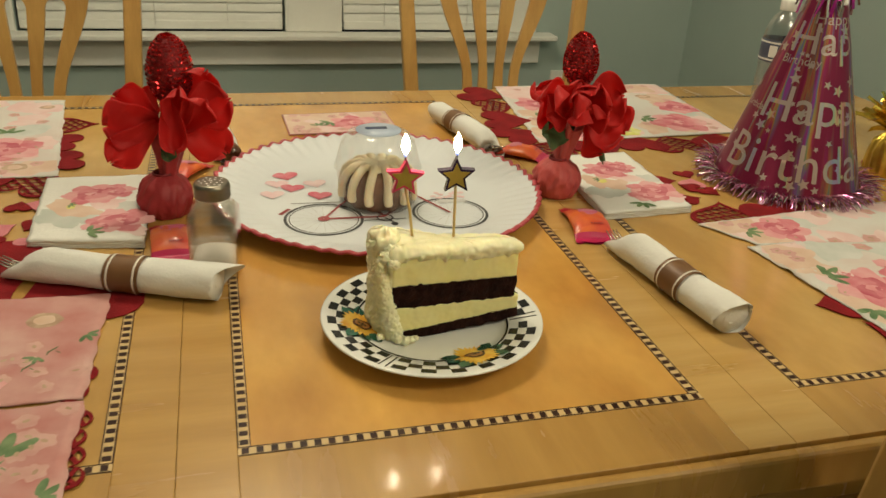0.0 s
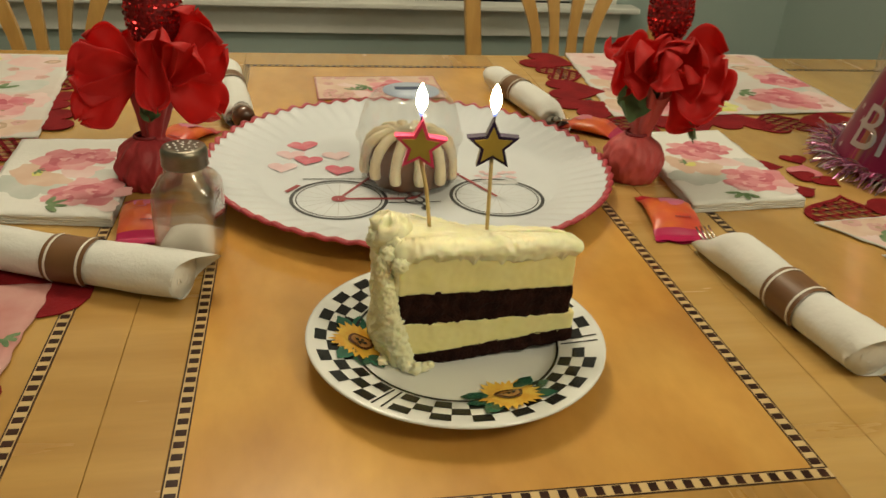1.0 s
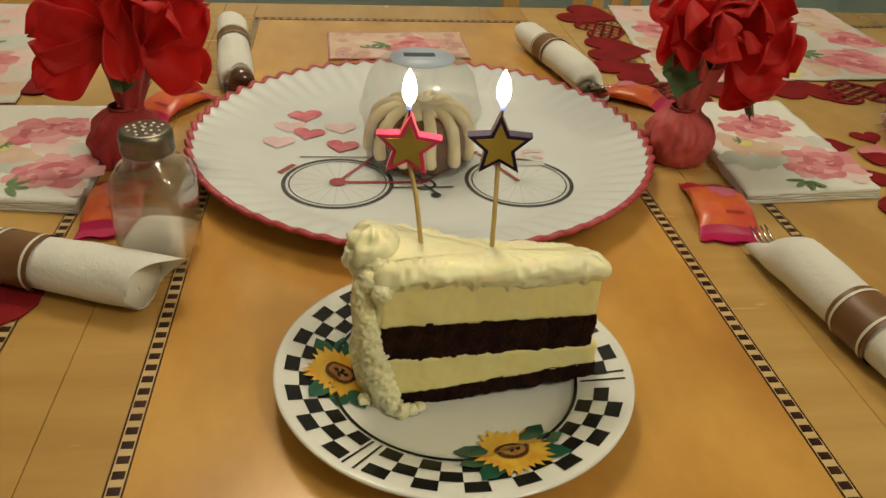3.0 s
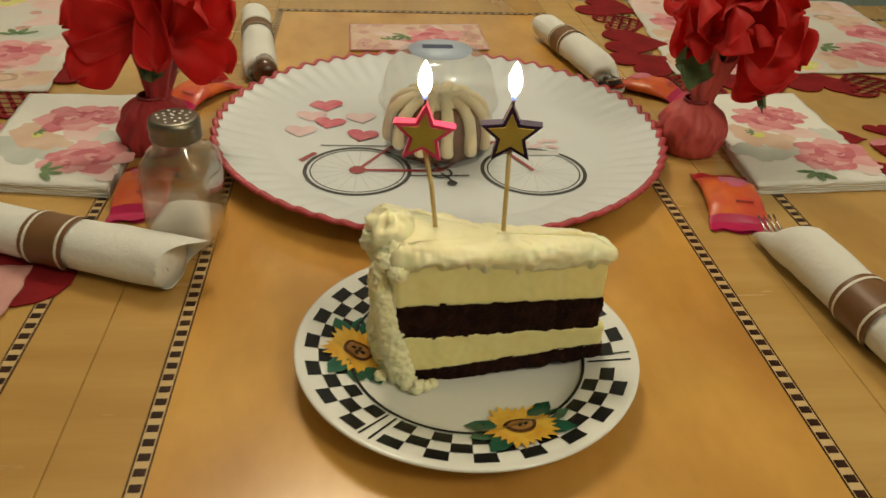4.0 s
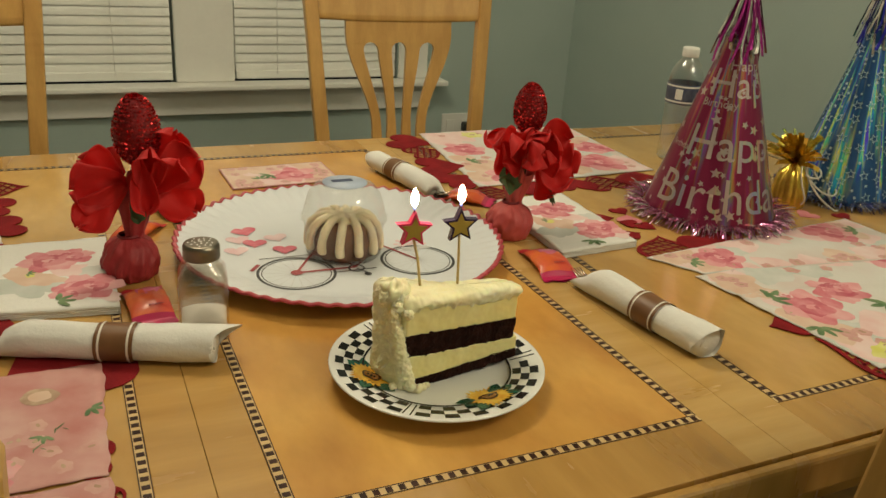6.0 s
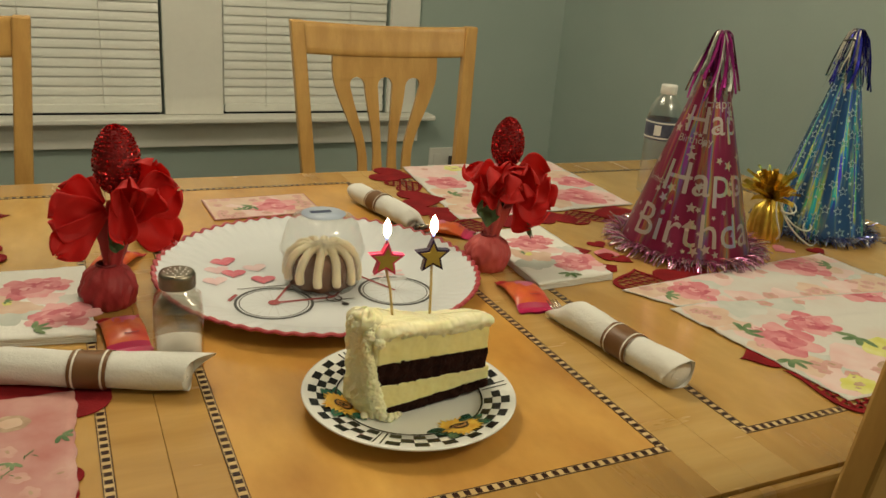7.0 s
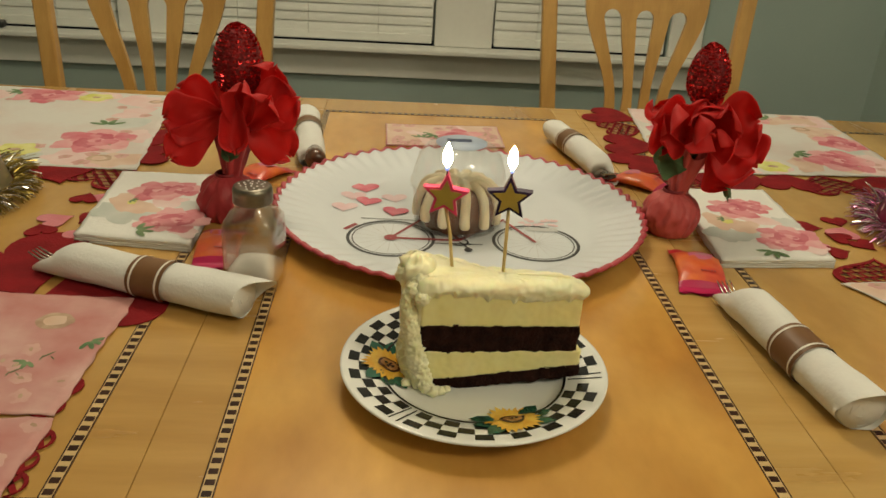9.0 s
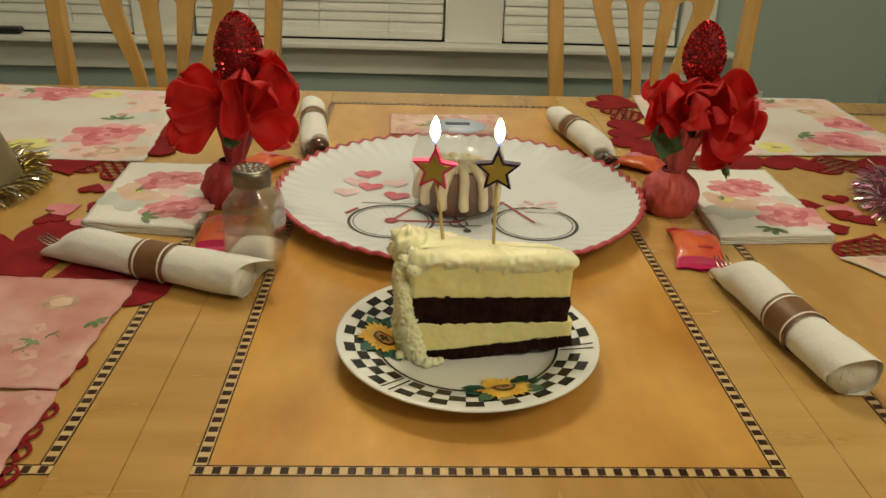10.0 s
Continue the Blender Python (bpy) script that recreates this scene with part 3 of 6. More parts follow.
def blob(cx, cy, r, h, eps, seed, amp=0.18, squash=1.0, turn=0.0, n=22, lobes=0):
    """A flat painted patch with an uneven outline, lying on the height h(x, y)."""
    eps *= 0.42
    verts = [(cx, cy, h(cx, cy) + eps)]
    rings = (0.3, 0.55, 0.8, 1.0)
    ct, st = math.cos(turn), math.sin(turn)
    for ring_r in rings:
        for k in range(n):
            a = k * math.tau / n
            q = r * ring_r * (1 + amp * rnd(math.cos(a) * 1.5 + seed, math.sin(a) * 1.5 + seed * 0.7) * 1.6 + (0.12 * math.cos(lobes * a) if lobes else 0))
            x, y = q * math.cos(a), q * math.sin(a) * squash
            px, py = cx + x * ct - y * st, cy + x * st + y * ct
            verts.append((px, py, h(px, py) + eps))
    faces = [(0, 1 + k, 1 + (k + 1) % n) for k in range(n)]
    for j in range(len(rings) - 1):
        o = 1 + j * n
        faces += [(o + k, o + n + k, o + n + (k + 1) % n, o + (k + 1) % n) for k in range(n)]
    return mesh_of(verts, faces)


def strip(p, q, w, z):
    d = (Vector(q) - Vector(p)).normalized()
    s = Vector((-d.y, d.x)) * w / 2
    p, q = Vector(p), Vector(q)
    return mesh_of([(*(p - s), z), (*(p + s), z), (*(q + s), z), (*(q - s), z)], [(0, 3, 2, 1)])


def ring(cx, cy, r, w, z, n=48, sy=1.0, a0=0.0, a1=math.tau):
    verts, faces = [], []
    for k in range(n + 1):
        a = a0 + (a1 - a0) * k / n
        for q in (r - w / 2, r + w / 2):
            verts.append((cx + q * math.cos(a), cy + q * math.sin(a) * sy, z))
    for k in range(n):
        faces.append((2 * k, 2 * k + 1, 2 * k + 3, 2 * k + 2))
    return mesh_of(verts, faces)


def heart_points(size, n=36):
    out = []
    for k in range(n):
        t = k * math.tau / n
        out.append((size * math.sin(t) ** 3 * 0.5, size * (13 * math.cos(t) - 5 * math.cos(2 * t) - 2 * math.cos(3 * t) - math.cos(4 * t)) / 32))
    return out


def flat_heart(cx, cy, size, turn, z):
    c, s = math.cos(turn), math.sin(turn)
    pts = [(cx + x * c - y * s, cy + x * s + y * c, z) for x, y in heart_points(size)]
    return mesh_of(pts, [tuple(reversed(range(len(pts))))])


def rose(cx, cy, r, h, seed):
    rng = random.Random(seed)
    t0, bits = rng.random() * 6, []
    for k in range(6):
        a = t0 + k * math.tau / 6
        bits.append(((PINK2, PINK1)[k % 2], blob(cx + 0.55 * r * math.cos(a), cy + 0.55 * r * math.sin(a), r * 0.52, h, 0.00062 + 0.00003 * k, seed + k, 0.2, 0.8, a)))
    for k in range(4):
        a = t0 + 0.5 + k * math.tau / 4
        bits.append(((PINK3, PINK2)[k % 2], blob(cx + 0.30 * r * math.cos(a), cy + 0.30 * r * math.sin(a), r * 0.40, h, 0.00086 + 0.00003 * k, seed + 9 + k, 0.22, 0.65, a + 1.2)))
    bits.append((PINK1, blob(cx, cy, r * 0.22, h, 0.00104, seed + 31, 0.3, 0.7, t0)))
    bits.append((PINK3, blob(cx + 0.1 * r, cy - 0.05 * r, r * 0.12, h, 0.0011, seed + 33, 0.3, 0.6, t0 + 1)))
    return ("rose_print", bits)


def leaves(cx, cy, r, h, seed, count=4):
    a0, bits = random.Random(seed).random() * 6, []
    for k in range(count):
        a = a0 + (k - count / 2) * 0.75
        bits.append((LEAF, blob(cx + 0.6 * r * math.cos(a), cy + 0.6 * r * math.sin(a), r * 0.5, h, 0.0010 + 0.00002 * k, seed + k, 0.1, 0.36, a, n=14)))
    return ("leaf_print", bits)


def motif_at(kind, x, y, r, h, s):
    if kind == "rose":
        return rose(x, y, r, h, s)
    if kind == "leaf":
        return leaves(x, y, r, h, s)
    if kind == "lime":
        return ("lime_flower_print", [(LIME, blob(x, y, r, h, 0.00075, s, 0.15, 0.9, 0, lobes=6)), (TAUPE, blob(x, y, r * 0.28, h, 0.0010, s + 2, 0.25, 0.7))])
    if kind == "ring":
        return ("pale_flower_print", [(TAUPE, blob(x, y, r * 0.92, h, 0.0009, s + 2, 0.10, 0.85, n=28)), (PEACH, blob(x, y, r * 0.55, h, 0.0012, s + 3, 0.12, 0.85))])
    if kind == "dot":
        return ("blossom_print", [(BLOSSOM, blob(x, y, r * 2.4, h, 0.0006, s, 0.12, 0.9, s, n=25, lobes=5)), (TAUPE, blob(x, y, r * 0.8, h, 0.00105, s, 0.2, 0.6, s, n=10))])
    if kind == "twig":
        return ("twig_print", [(LEAF, blob(x + dx * r, y + dy * r, r * k, h, 0.0010, s + 3, 0.1, 0.16, turn, n=12)) for dx, dy, k, turn in ((0, 0, 1.0, 0.9), (0.8, -0.9, 0.6, 2.4), (-0.7, -1.0, 0.7, 1.5))])
    if kind == "tiny_lime":
        return ("lime_flower_print", [(LIME, blob(x, y, r, h, 0.0009, s, 0.3, 0.75, s))])
    name, material, eps = {"mist": ("grey_wash_print", MIST, 0.00042), "wash": ("pink_wash_print", PALEPINK, 0.0005), "peach": ("peach_wash_print", PEACH, 0.00056)}[kind]
    return (name, [(material, blob(x, y, r, h, eps, s, 0.35, 0.78, s))])


# ---- red felt hearts under the mats ----


def felt_heart(x, y, size, turn, lace=False, material=REDFELT, z=TOP + 0.0007):
    m = pose(x, y, z, 0, 0, turn)
    if not lace:
        return solo("felt_heart", prism(heart_points(size), 0, 0.0009), material, "dark red felt heart lying flat on the table", "heart", m, "felt hearts")
    pts = heart_points(size, 40)
    t = thing("lace_heart", "red felt heart doily with cut-out lattice", "doily", m, "lace hearts")
    verts, faces = [], []
    n = len(pts)
    for zz in (0, 0.0009):
        verts += [(px, py, zz) for px, py in pts] + [(px * 0.86, py * 0.86, zz) for px, py in pts]
    for k in range(n):
        j = (k + 1) % n
        faces += [(2 * n + k, 2 * n + j, 3 * n + j, 3 * n + k), (k, n + k, n + j, j), (k, j, 2 * n + j, 2 * n + k), (n + j, n + k, 3 * n + k, 3 * n + j)]
    part("rim", mesh_of(verts, faces, smooth=False), material, t)

    def inside(px, py):
        c, q = False, [(a * 0.9, b * 0.9) for a, b in pts]
        for i in range(n):
            (xa, ya), (xb, yb) = q[i], q[i - 1]
            if (ya > py) != (yb > py) and px < (xb - xa) * (py - ya) / (yb - ya) + xa:
                c = not c
        return c
    net = bmesh.new()
    for ang in (0.5, 2.6):
        d, s = Vector((math.cos(ang), math.sin(ang))), Vector((-math.sin(ang), math.cos(ang)))
        for i in range(-8, 9):
            run = None
            for j in range(-60, 61):
                p = s * (i * 0.0115) + d * (j * size / 100)
                if inside(p.x, p.y):
                    run = (run[0], p) if run else (p, p)
                if run and (not inside(p.x, p.y) or j == 60):
                    a, b = run
                    if (b - a).length > 0.006:
                        w = s * 0.0019
                        quad = [a - w, a + w, b + w, b - w]
                        f = net.faces.new([net.verts.new((v.x, v.y, 0.0008)) for v in quad])
                    run = None
    part("lattice", net, material, t)
    return t


def zz(k):
    return TOP + 0.0007 + 0.00012 * (k % 9)


HEARTS = [(-0.425, 0.318, 0.15, 35, 0), (-0.325, 0.262, 0.13, -60, 0), (-0.505, 0.30, 0.14, 10, 1), (-0.312, 0.112, 0.05, -100, 0), (-0.306, 0.052, 0.044, -95, 1),
          (-0.305, 0.008, 0.046, -85, 1), (-0.415, 0.560, 0.10, 150, 1), (-0.475, 0.575, 0.10, 20, 0), (-0.390, 0.640, 0.075, -80, 0), (-0.405, 0.72, 0.075, -100, 0),
          (-0.40, 0.80, 0.075, 95, 1), (-0.56, 0.56, 0.10, 170, 1), (0.278, 0.93, 0.10, 60, 0), (0.280, 0.855, 0.085, 100, 1), (0.272, 0.77, 0.10, 80, 0),
          (0.265, 0.69, 0.09, 120, 0), (0.292, 0.615, 0.085, 160, 1), (0.372, 0.622, 0.095, 10, 0), (0.452, 0.630, 0.085, 175, 0), (0.510, 0.622, 0.095, 185, 1),
          (0.590, 0.630, 0.095, 165, 0), (0.425, 0.345, 0.095, 160, 1), (0.505, 0.352, 0.10, 20, 0), (0.412, 0.118, 0.05, -100, 0), (0.450, 0.040, 0.11, -140, 1),
          (0.53, 0.022, 0.10, 190, 0)]
for k, (x, y, size, turn, lace) in enumerate(HEARTS):
    felt_heart(x, y, size, turn, lace, z=zz(k))
CONFETTI = [(0.451, 0.495, 0), (0.407, 0.474, 0), (0.441, 0.458, 1), (0.431, 0.444, 0), (0.389, 0.423, 1), (0.450, 0.428, 0), (0.408, 0.404, 0),
            (-0.414, 0.484, 0), (-0.390, 0.488, 1), (-0.390, 0.430, 0), (-0.384, 0.391, 1), (-0.424, 0.421, 1), (-0.427, 0.394, 0), (0.745, 0.405, 1), (0.80, 0.385, 0), (0.775, 0.50, 0)]
for k, (x, y, pink) in enumerate(CONFETTI):
    solo("confetti_heart", prism(heart_points(0.032 + 0.006 * pink), 0, 0.0009), PINKFELT if pink else REDFELT,
         ("pink" if pink else "dark red") + " felt confetti heart lying flat on the table", "heart", pose(x, y, zz(k * 2 + 1), 0, 0, (k * 77) % 360), "confetti hearts")

# ---- paper placemats ----


def placemat(corners, seed, base, motif, label, fold=None, wave=0.0026):
    """A crinkled floral paper mat on its four corners (front left, front right, back right, back left)."""
    cx, cy = sum(c[0] for c in corners) / 4, sum(c[1] for c in corners) / 4
    q = [(x - cx, y - cy) for x, y in corners]

    def h(x, y):
        z = 0.0028 + 0.0013 * rnd(x * 8 + seed, y * 8) + 0.0002 * rnd(x * 22, y * 22 + seed)
        if fold:
            z += 0.0022 * math.exp(-((x * fold[0] + y * fold[1] - fold[2]) / 0.006) ** 2)
        return z

    def at(u, v):
        x = (q[0][0] * (1 - u) + q[1][0] * u) * (1 - v) + (q[3][0] * (1 - u) + q[2][0] * u) * v
        y = (q[0][1] * (1 - u) + q[1][1] * u) * (1 - v) + (q[3][1] * (1 - u) + q[2][1] * u) * v
        edge = max(abs(u - 0.5), abs(v - 0.5)) * 2
        if edge > 0.9:
            k = (edge - 0.9) / 0.1
            x += k * (wave * rnd(x * 30 + seed, y * 30) + 0.25 * wave * math.sin(y * 260))
            y += k * (wave * rnd(x * 30, y * 30 + seed) + 0.25 * wave * math.sin(x * 260))
        return (x, y)
    mat = thing("paper_placemat", label, "placemat", pose(cx, cy, TOP), "paper placemats")

    def f(u, v):
        x, y = at(u, v)
        return (x, y, h(x, y))
    body = part("sheet", sheet(f, 44, 44), base, mat)
    thick = body.modifiers.new("thick", "SOLIDIFY")
    thick.thickness, thick.offset = 0.0009, -1
    rng = random.Random(seed)
    L = []
    for kind, u, v, r in motif(rng):
        x, y = at(u, v)
        L.append(motif_at(kind, x, y, r, h, rng.randint(0, 999)))
    for _, bits in L:
        for _, me in bits:
            for vert in me.vertices:
                for (xa, ya), (xb, yb) in zip(q, q[1:] + q[:1]):
                    inward = Vector((ya - yb, xb - xa)).normalized()
                    short = 0.0022 - Vector((vert.co.x - xa, vert.co.y - ya)).dot(inward)
                    if short > 0:
                        vert.co.x += inward.x * short
                        vert.co.y += inward.y * short
    add_prints(body, L)
    return mat


def border_motif(rng, roses):
    out = []
    for k in range(26):
        t = k / 26 * 4
        side, p = int(t), t % 1
        inset = 0.07 + rng.random() * 0.07
        u, v = [(p, inset), (1 - inset, p), (1 - p, 1 - inset), (inset, 1 - p)][side]
        out.append((rng.choice(("wash", "wash", "mist", "peach", "wash")), min(0.93, max(0.07, u)), min(0.93, max(0.07, v)), 0.026 + 0.012 * rng.random()))
    for k in range(30):
        side, p = rng.randint(0, 3), 0.05 + 0.9 * rng.random()
        inset = 0.05 + rng.random() * 0.16
        u, v = [(p, inset), (1 - inset, p), (1 - p, 1 - inset), (inset, 1 - p)][side]
        out.append(("dot", u, v, 0.0030 + 0.0015 * rng.random()))
    return out + roses


# far right, far left, near right (two sheets) and near left (two sheets)
placemat([(0.288, 0.648), (0.648, 0.668), (0.662, 0.982), (0.322, 0.980)], 3, MATPAPER, lambda r: border_motif(r, [
    ("rose", 0.22, 0.12, 0.042), ("lime", 0.46, 0.10, 0.026), ("rose", 0.78, 0.20, 0.050), ("leaf", 0.62, 0.30, 0.022), ("rose", 0.55, 0.88, 0.045), ("ring", 0.80, 0.72, 0.016),
    ("rose", 0.15, 0.62, 0.040), ("leaf", 0.10, 0.40, 0.02), ("rose", 0.90, 0.48, 0.04), ("lime", 0.30, 0.90, 0.022), ("leaf", 0.7, 0.9, 0.02)]),
    "floral pink and white paper placemat lying on red hearts")
placemat([(-0.760, 0.585), (-0.386, 0.580), (-0.425, 0.932), (-0.775, 0.955)], 11, MATPAPER, lambda r: border_motif(r, [
    ("rose", 0.80, 0.30, 0.050), ("leaf", 0.80, 0.50, 0.024), ("lime", 0.56, 0.16, 0.030), ("rose", 0.30, 0.14, 0.055), ("ring", 0.86, 0.10, 0.017), ("rose", 0.45, 0.90, 0.050),
    ("lime", 0.66, 0.90, 0.026), ("rose", 0.10, 0.75, 0.045), ("ring", 0.93, 0.88, 0.012), ("leaf", 0.32, 0.93, 0.02), ("rose", 0.10, 0.45, 0.04)]),
    "floral pink and white paper placemat lying on red hearts")
placemat([(0.414, 0.262), (0.80, 0.215), (0.79, 0.372), (0.371, 0.326)], 21, MATPAPER, lambda r: border_motif(r, [
    ("rose", 0.20, 0.55, 0.034), ("leaf", 0.08, 0.55, 0.018), ("rose", 0.80, 0.78, 0.042), ("leaf", 0.92, 0.7, 0.02), ("mist", 0.3, 0.7, 0.03)]),
    "folded floral paper placemat tucked under another one")
placemat([(0.428, 0.012), (0.79, 0.020), (0.81, 0.280), (0.398, 0.258)], 23, MATPAPER, lambda r: border_motif(r, [
    ("rose", 0.16, 0.52, 0.042), ("rose", 0.35, 0.62, 0.036), ("leaf", 0.08, 0.66, 0.024), ("leaf", 0.42, 0.42, 0.026), ("leaf", 0.06, 0.36, 0.022), ("lime", 0.44, 0.28, 0.034), ("rose", 0.75, 0.85, 0.04),
    ("ring", 0.32, 0.14, 0.018), ("lime", 0.12, 0.08, 0.022), ("mist", 0.14, 0.22, 0.05), ("rose", 0.85, 0.4, 0.045), ("leaf", 0.6, 0.1, 0.02), ("wash", 0.3, 0.2, 0.05)]),
    "crinkled floral pink and white paper placemat with printed roses", fold=(0.1, 1, 0.03))
placemat([(-0.68, 0.082), (-0.297, 0.088), (-0.294, 0.256), (-0.68, 0.268)], 31, MATPINK, lambda r: [
    ("ring", 0.87, 0.74, 0.017), ("leaf", 0.74, 0.42, 0.028), ("leaf", 0.97, 0.56, 0.012), ("leaf", 0.88, 0.38, 0.010), ("rose", 0.58, 0.2, 0.050), ("rose", 0.76, 0.14, 0.030), ("rose", 0.3, 0.5, 0.06)] +
    [("mist", 0.4, 0.6, 0.05)] + [("twig", 0.91, 0.44, 0.0052), ("twig", 0.87, 0.30, 0.0045)] + [("dot", 0.79 + 0.19 * r.random(), 0.06 + 0.42 * r.random(), 0.0034) for _ in range(11)],
    "pink floral paper placemat lying beside the inlay band")
placemat([(-0.68, -0.045), (-0.300, -0.048), (-0.297, 0.084), (-0.68, 0.078)], 37, MATPINK, lambda r: [
    ("lime", 0.64, 0.88, 0.030), ("rose", 0.68, 0.25, 0.050), ("mist", 0.5, 0.6, 0.05), ("leaf", 0.88, 0.55, 0.026), ("leaf", 0.96, 0.2, 0.018)] +
    [("twig", 0.88, 0.50, 0.0055), ("twig", 0.80, 0.42, 0.005)] + [("dot", 0.78 + 0.2 * r.random(), 0.35 + 0.6 * r.random(), 0.0038) for _ in range(11)],
    "pink floral paper placemat with small brown-centred blossoms")
placemat([(-0.086, 0.722), (0.083, 0.730), (0.081, 0.832), (-0.088, 0.826)], 41, MATPINK, lambda r: border_motif(r, [
    ("rose", 0.62, 0.45, 0.035), ("leaf", 0.42, 0.5, 0.018), ("wash", 0.2, 0.6, 0.04), ("leaf", 0.3, 0.35, 0.014), ("mist", 0.85, 0.3, 0.03), ("wash", 0.5, 0.8, 0.05)]),
    "small pink floral paper napkin lying flat behind the platter", wave=0.0005)

# ---- folded napkins ----


def folded_napkin(corners, seed, motif):
    cx, cy = sum(c[0] for c in corners) / 4, sum(c[1] for c in corners) / 4
    nap = thing("folded_napkin", "folded white paper napkin printed with pink roses", "napkin", pose(cx, cy, TOP), "folded napkins")
    h = lambda x, y: 0.0106 + 0.0004 * rnd(x * 15 + seed, y * 15)
    top_ply = None
    for ply in range(5):
        z0 = 0.0012 + ply * 0.0018

        def f(u, v, z0=z0, ply=ply):
            a, b, c, d = [Vector((x - cx, y - cy)) for x, y in corners]
            e = max(abs(u - 0.5), abs(v - 0.5)) * 2
            p = (a * (1 - u) + b * u) * (1 - v) + (d * (1 - u) + c * u) * v
            k = max(0, e - 0.85) / 0.15
            p = p + k * 0.0016 * Vector((rnd(p.x * 50, p.y * 50, ply * 3 + seed), rnd(p.x * 50, p.y * 50, ply * 5 + seed)))
            z = h(p.x, p.y) - 0.0088 + ply * 0.0022 - 0.0012 * k * (ply == 4) + 0.0006 * k * rnd(p.x * 80, p.y * 80, ply)
            return (p.x, p.y, z)
        one = part("ply", sheet(f, 26, 26), PAPER, nap)
        thick = one.modifiers.new("thick", "SOLIDIFY")
        thick.thickness, thick.offset = 0.0016, -1
        top_ply = one
    L = []
    a, b, c, d = [Vector((x - cx, y - cy)) for x, y in corners]
    rng = random.Random(seed)
    for kind, u, v, r in motif:
        p = (a * (1 - u) + b * u) * (1 - v) + (d * (1 - u) + c * u) * v
        L.append(motif_at(kind, p.x, p.y, r, h, rng.randint(0, 999)))
    add_prints(top_ply, L)


NAPKIN = [("mist", 0.2, 0.30, 0.026), ("mist", 0.85, 0.46, 0.02), ("peach", 0.25, 0.48, 0.024), ("peach", 0.42, 0.40, 0.02), ("mist", 0.5, 0.3, 0.02), ("rose", 0.46, 0.66, 0.030), ("rose", 0.66, 0.70, 0.024), ("rose", 0.78, 0.26, 0.033),
          ("rose", 0.62, 0.20, 0.022), ("leaf", 0.50, 0.09, 0.017), ("leaf", 0.28, 0.5, 0.008), ("tiny_lime", 0.30, 0.47, 0.007), ("wash", 0.62, 0.5, 0.02), ("wash", 0.9, 0.12, 0.016)]
folded_napkin([(-0.386, 0.372), (-0.270, 0.356), (-0.272, 0.555), (-0.394, 0.556)], 5, NAPKIN)
folded_napkin([(0.262, 0.358), (0.386, 0.366), (0.393, 0.574), (0.276, 0.566)], 8, NAPKIN)

# ---- rolled napkins with cutlery ----


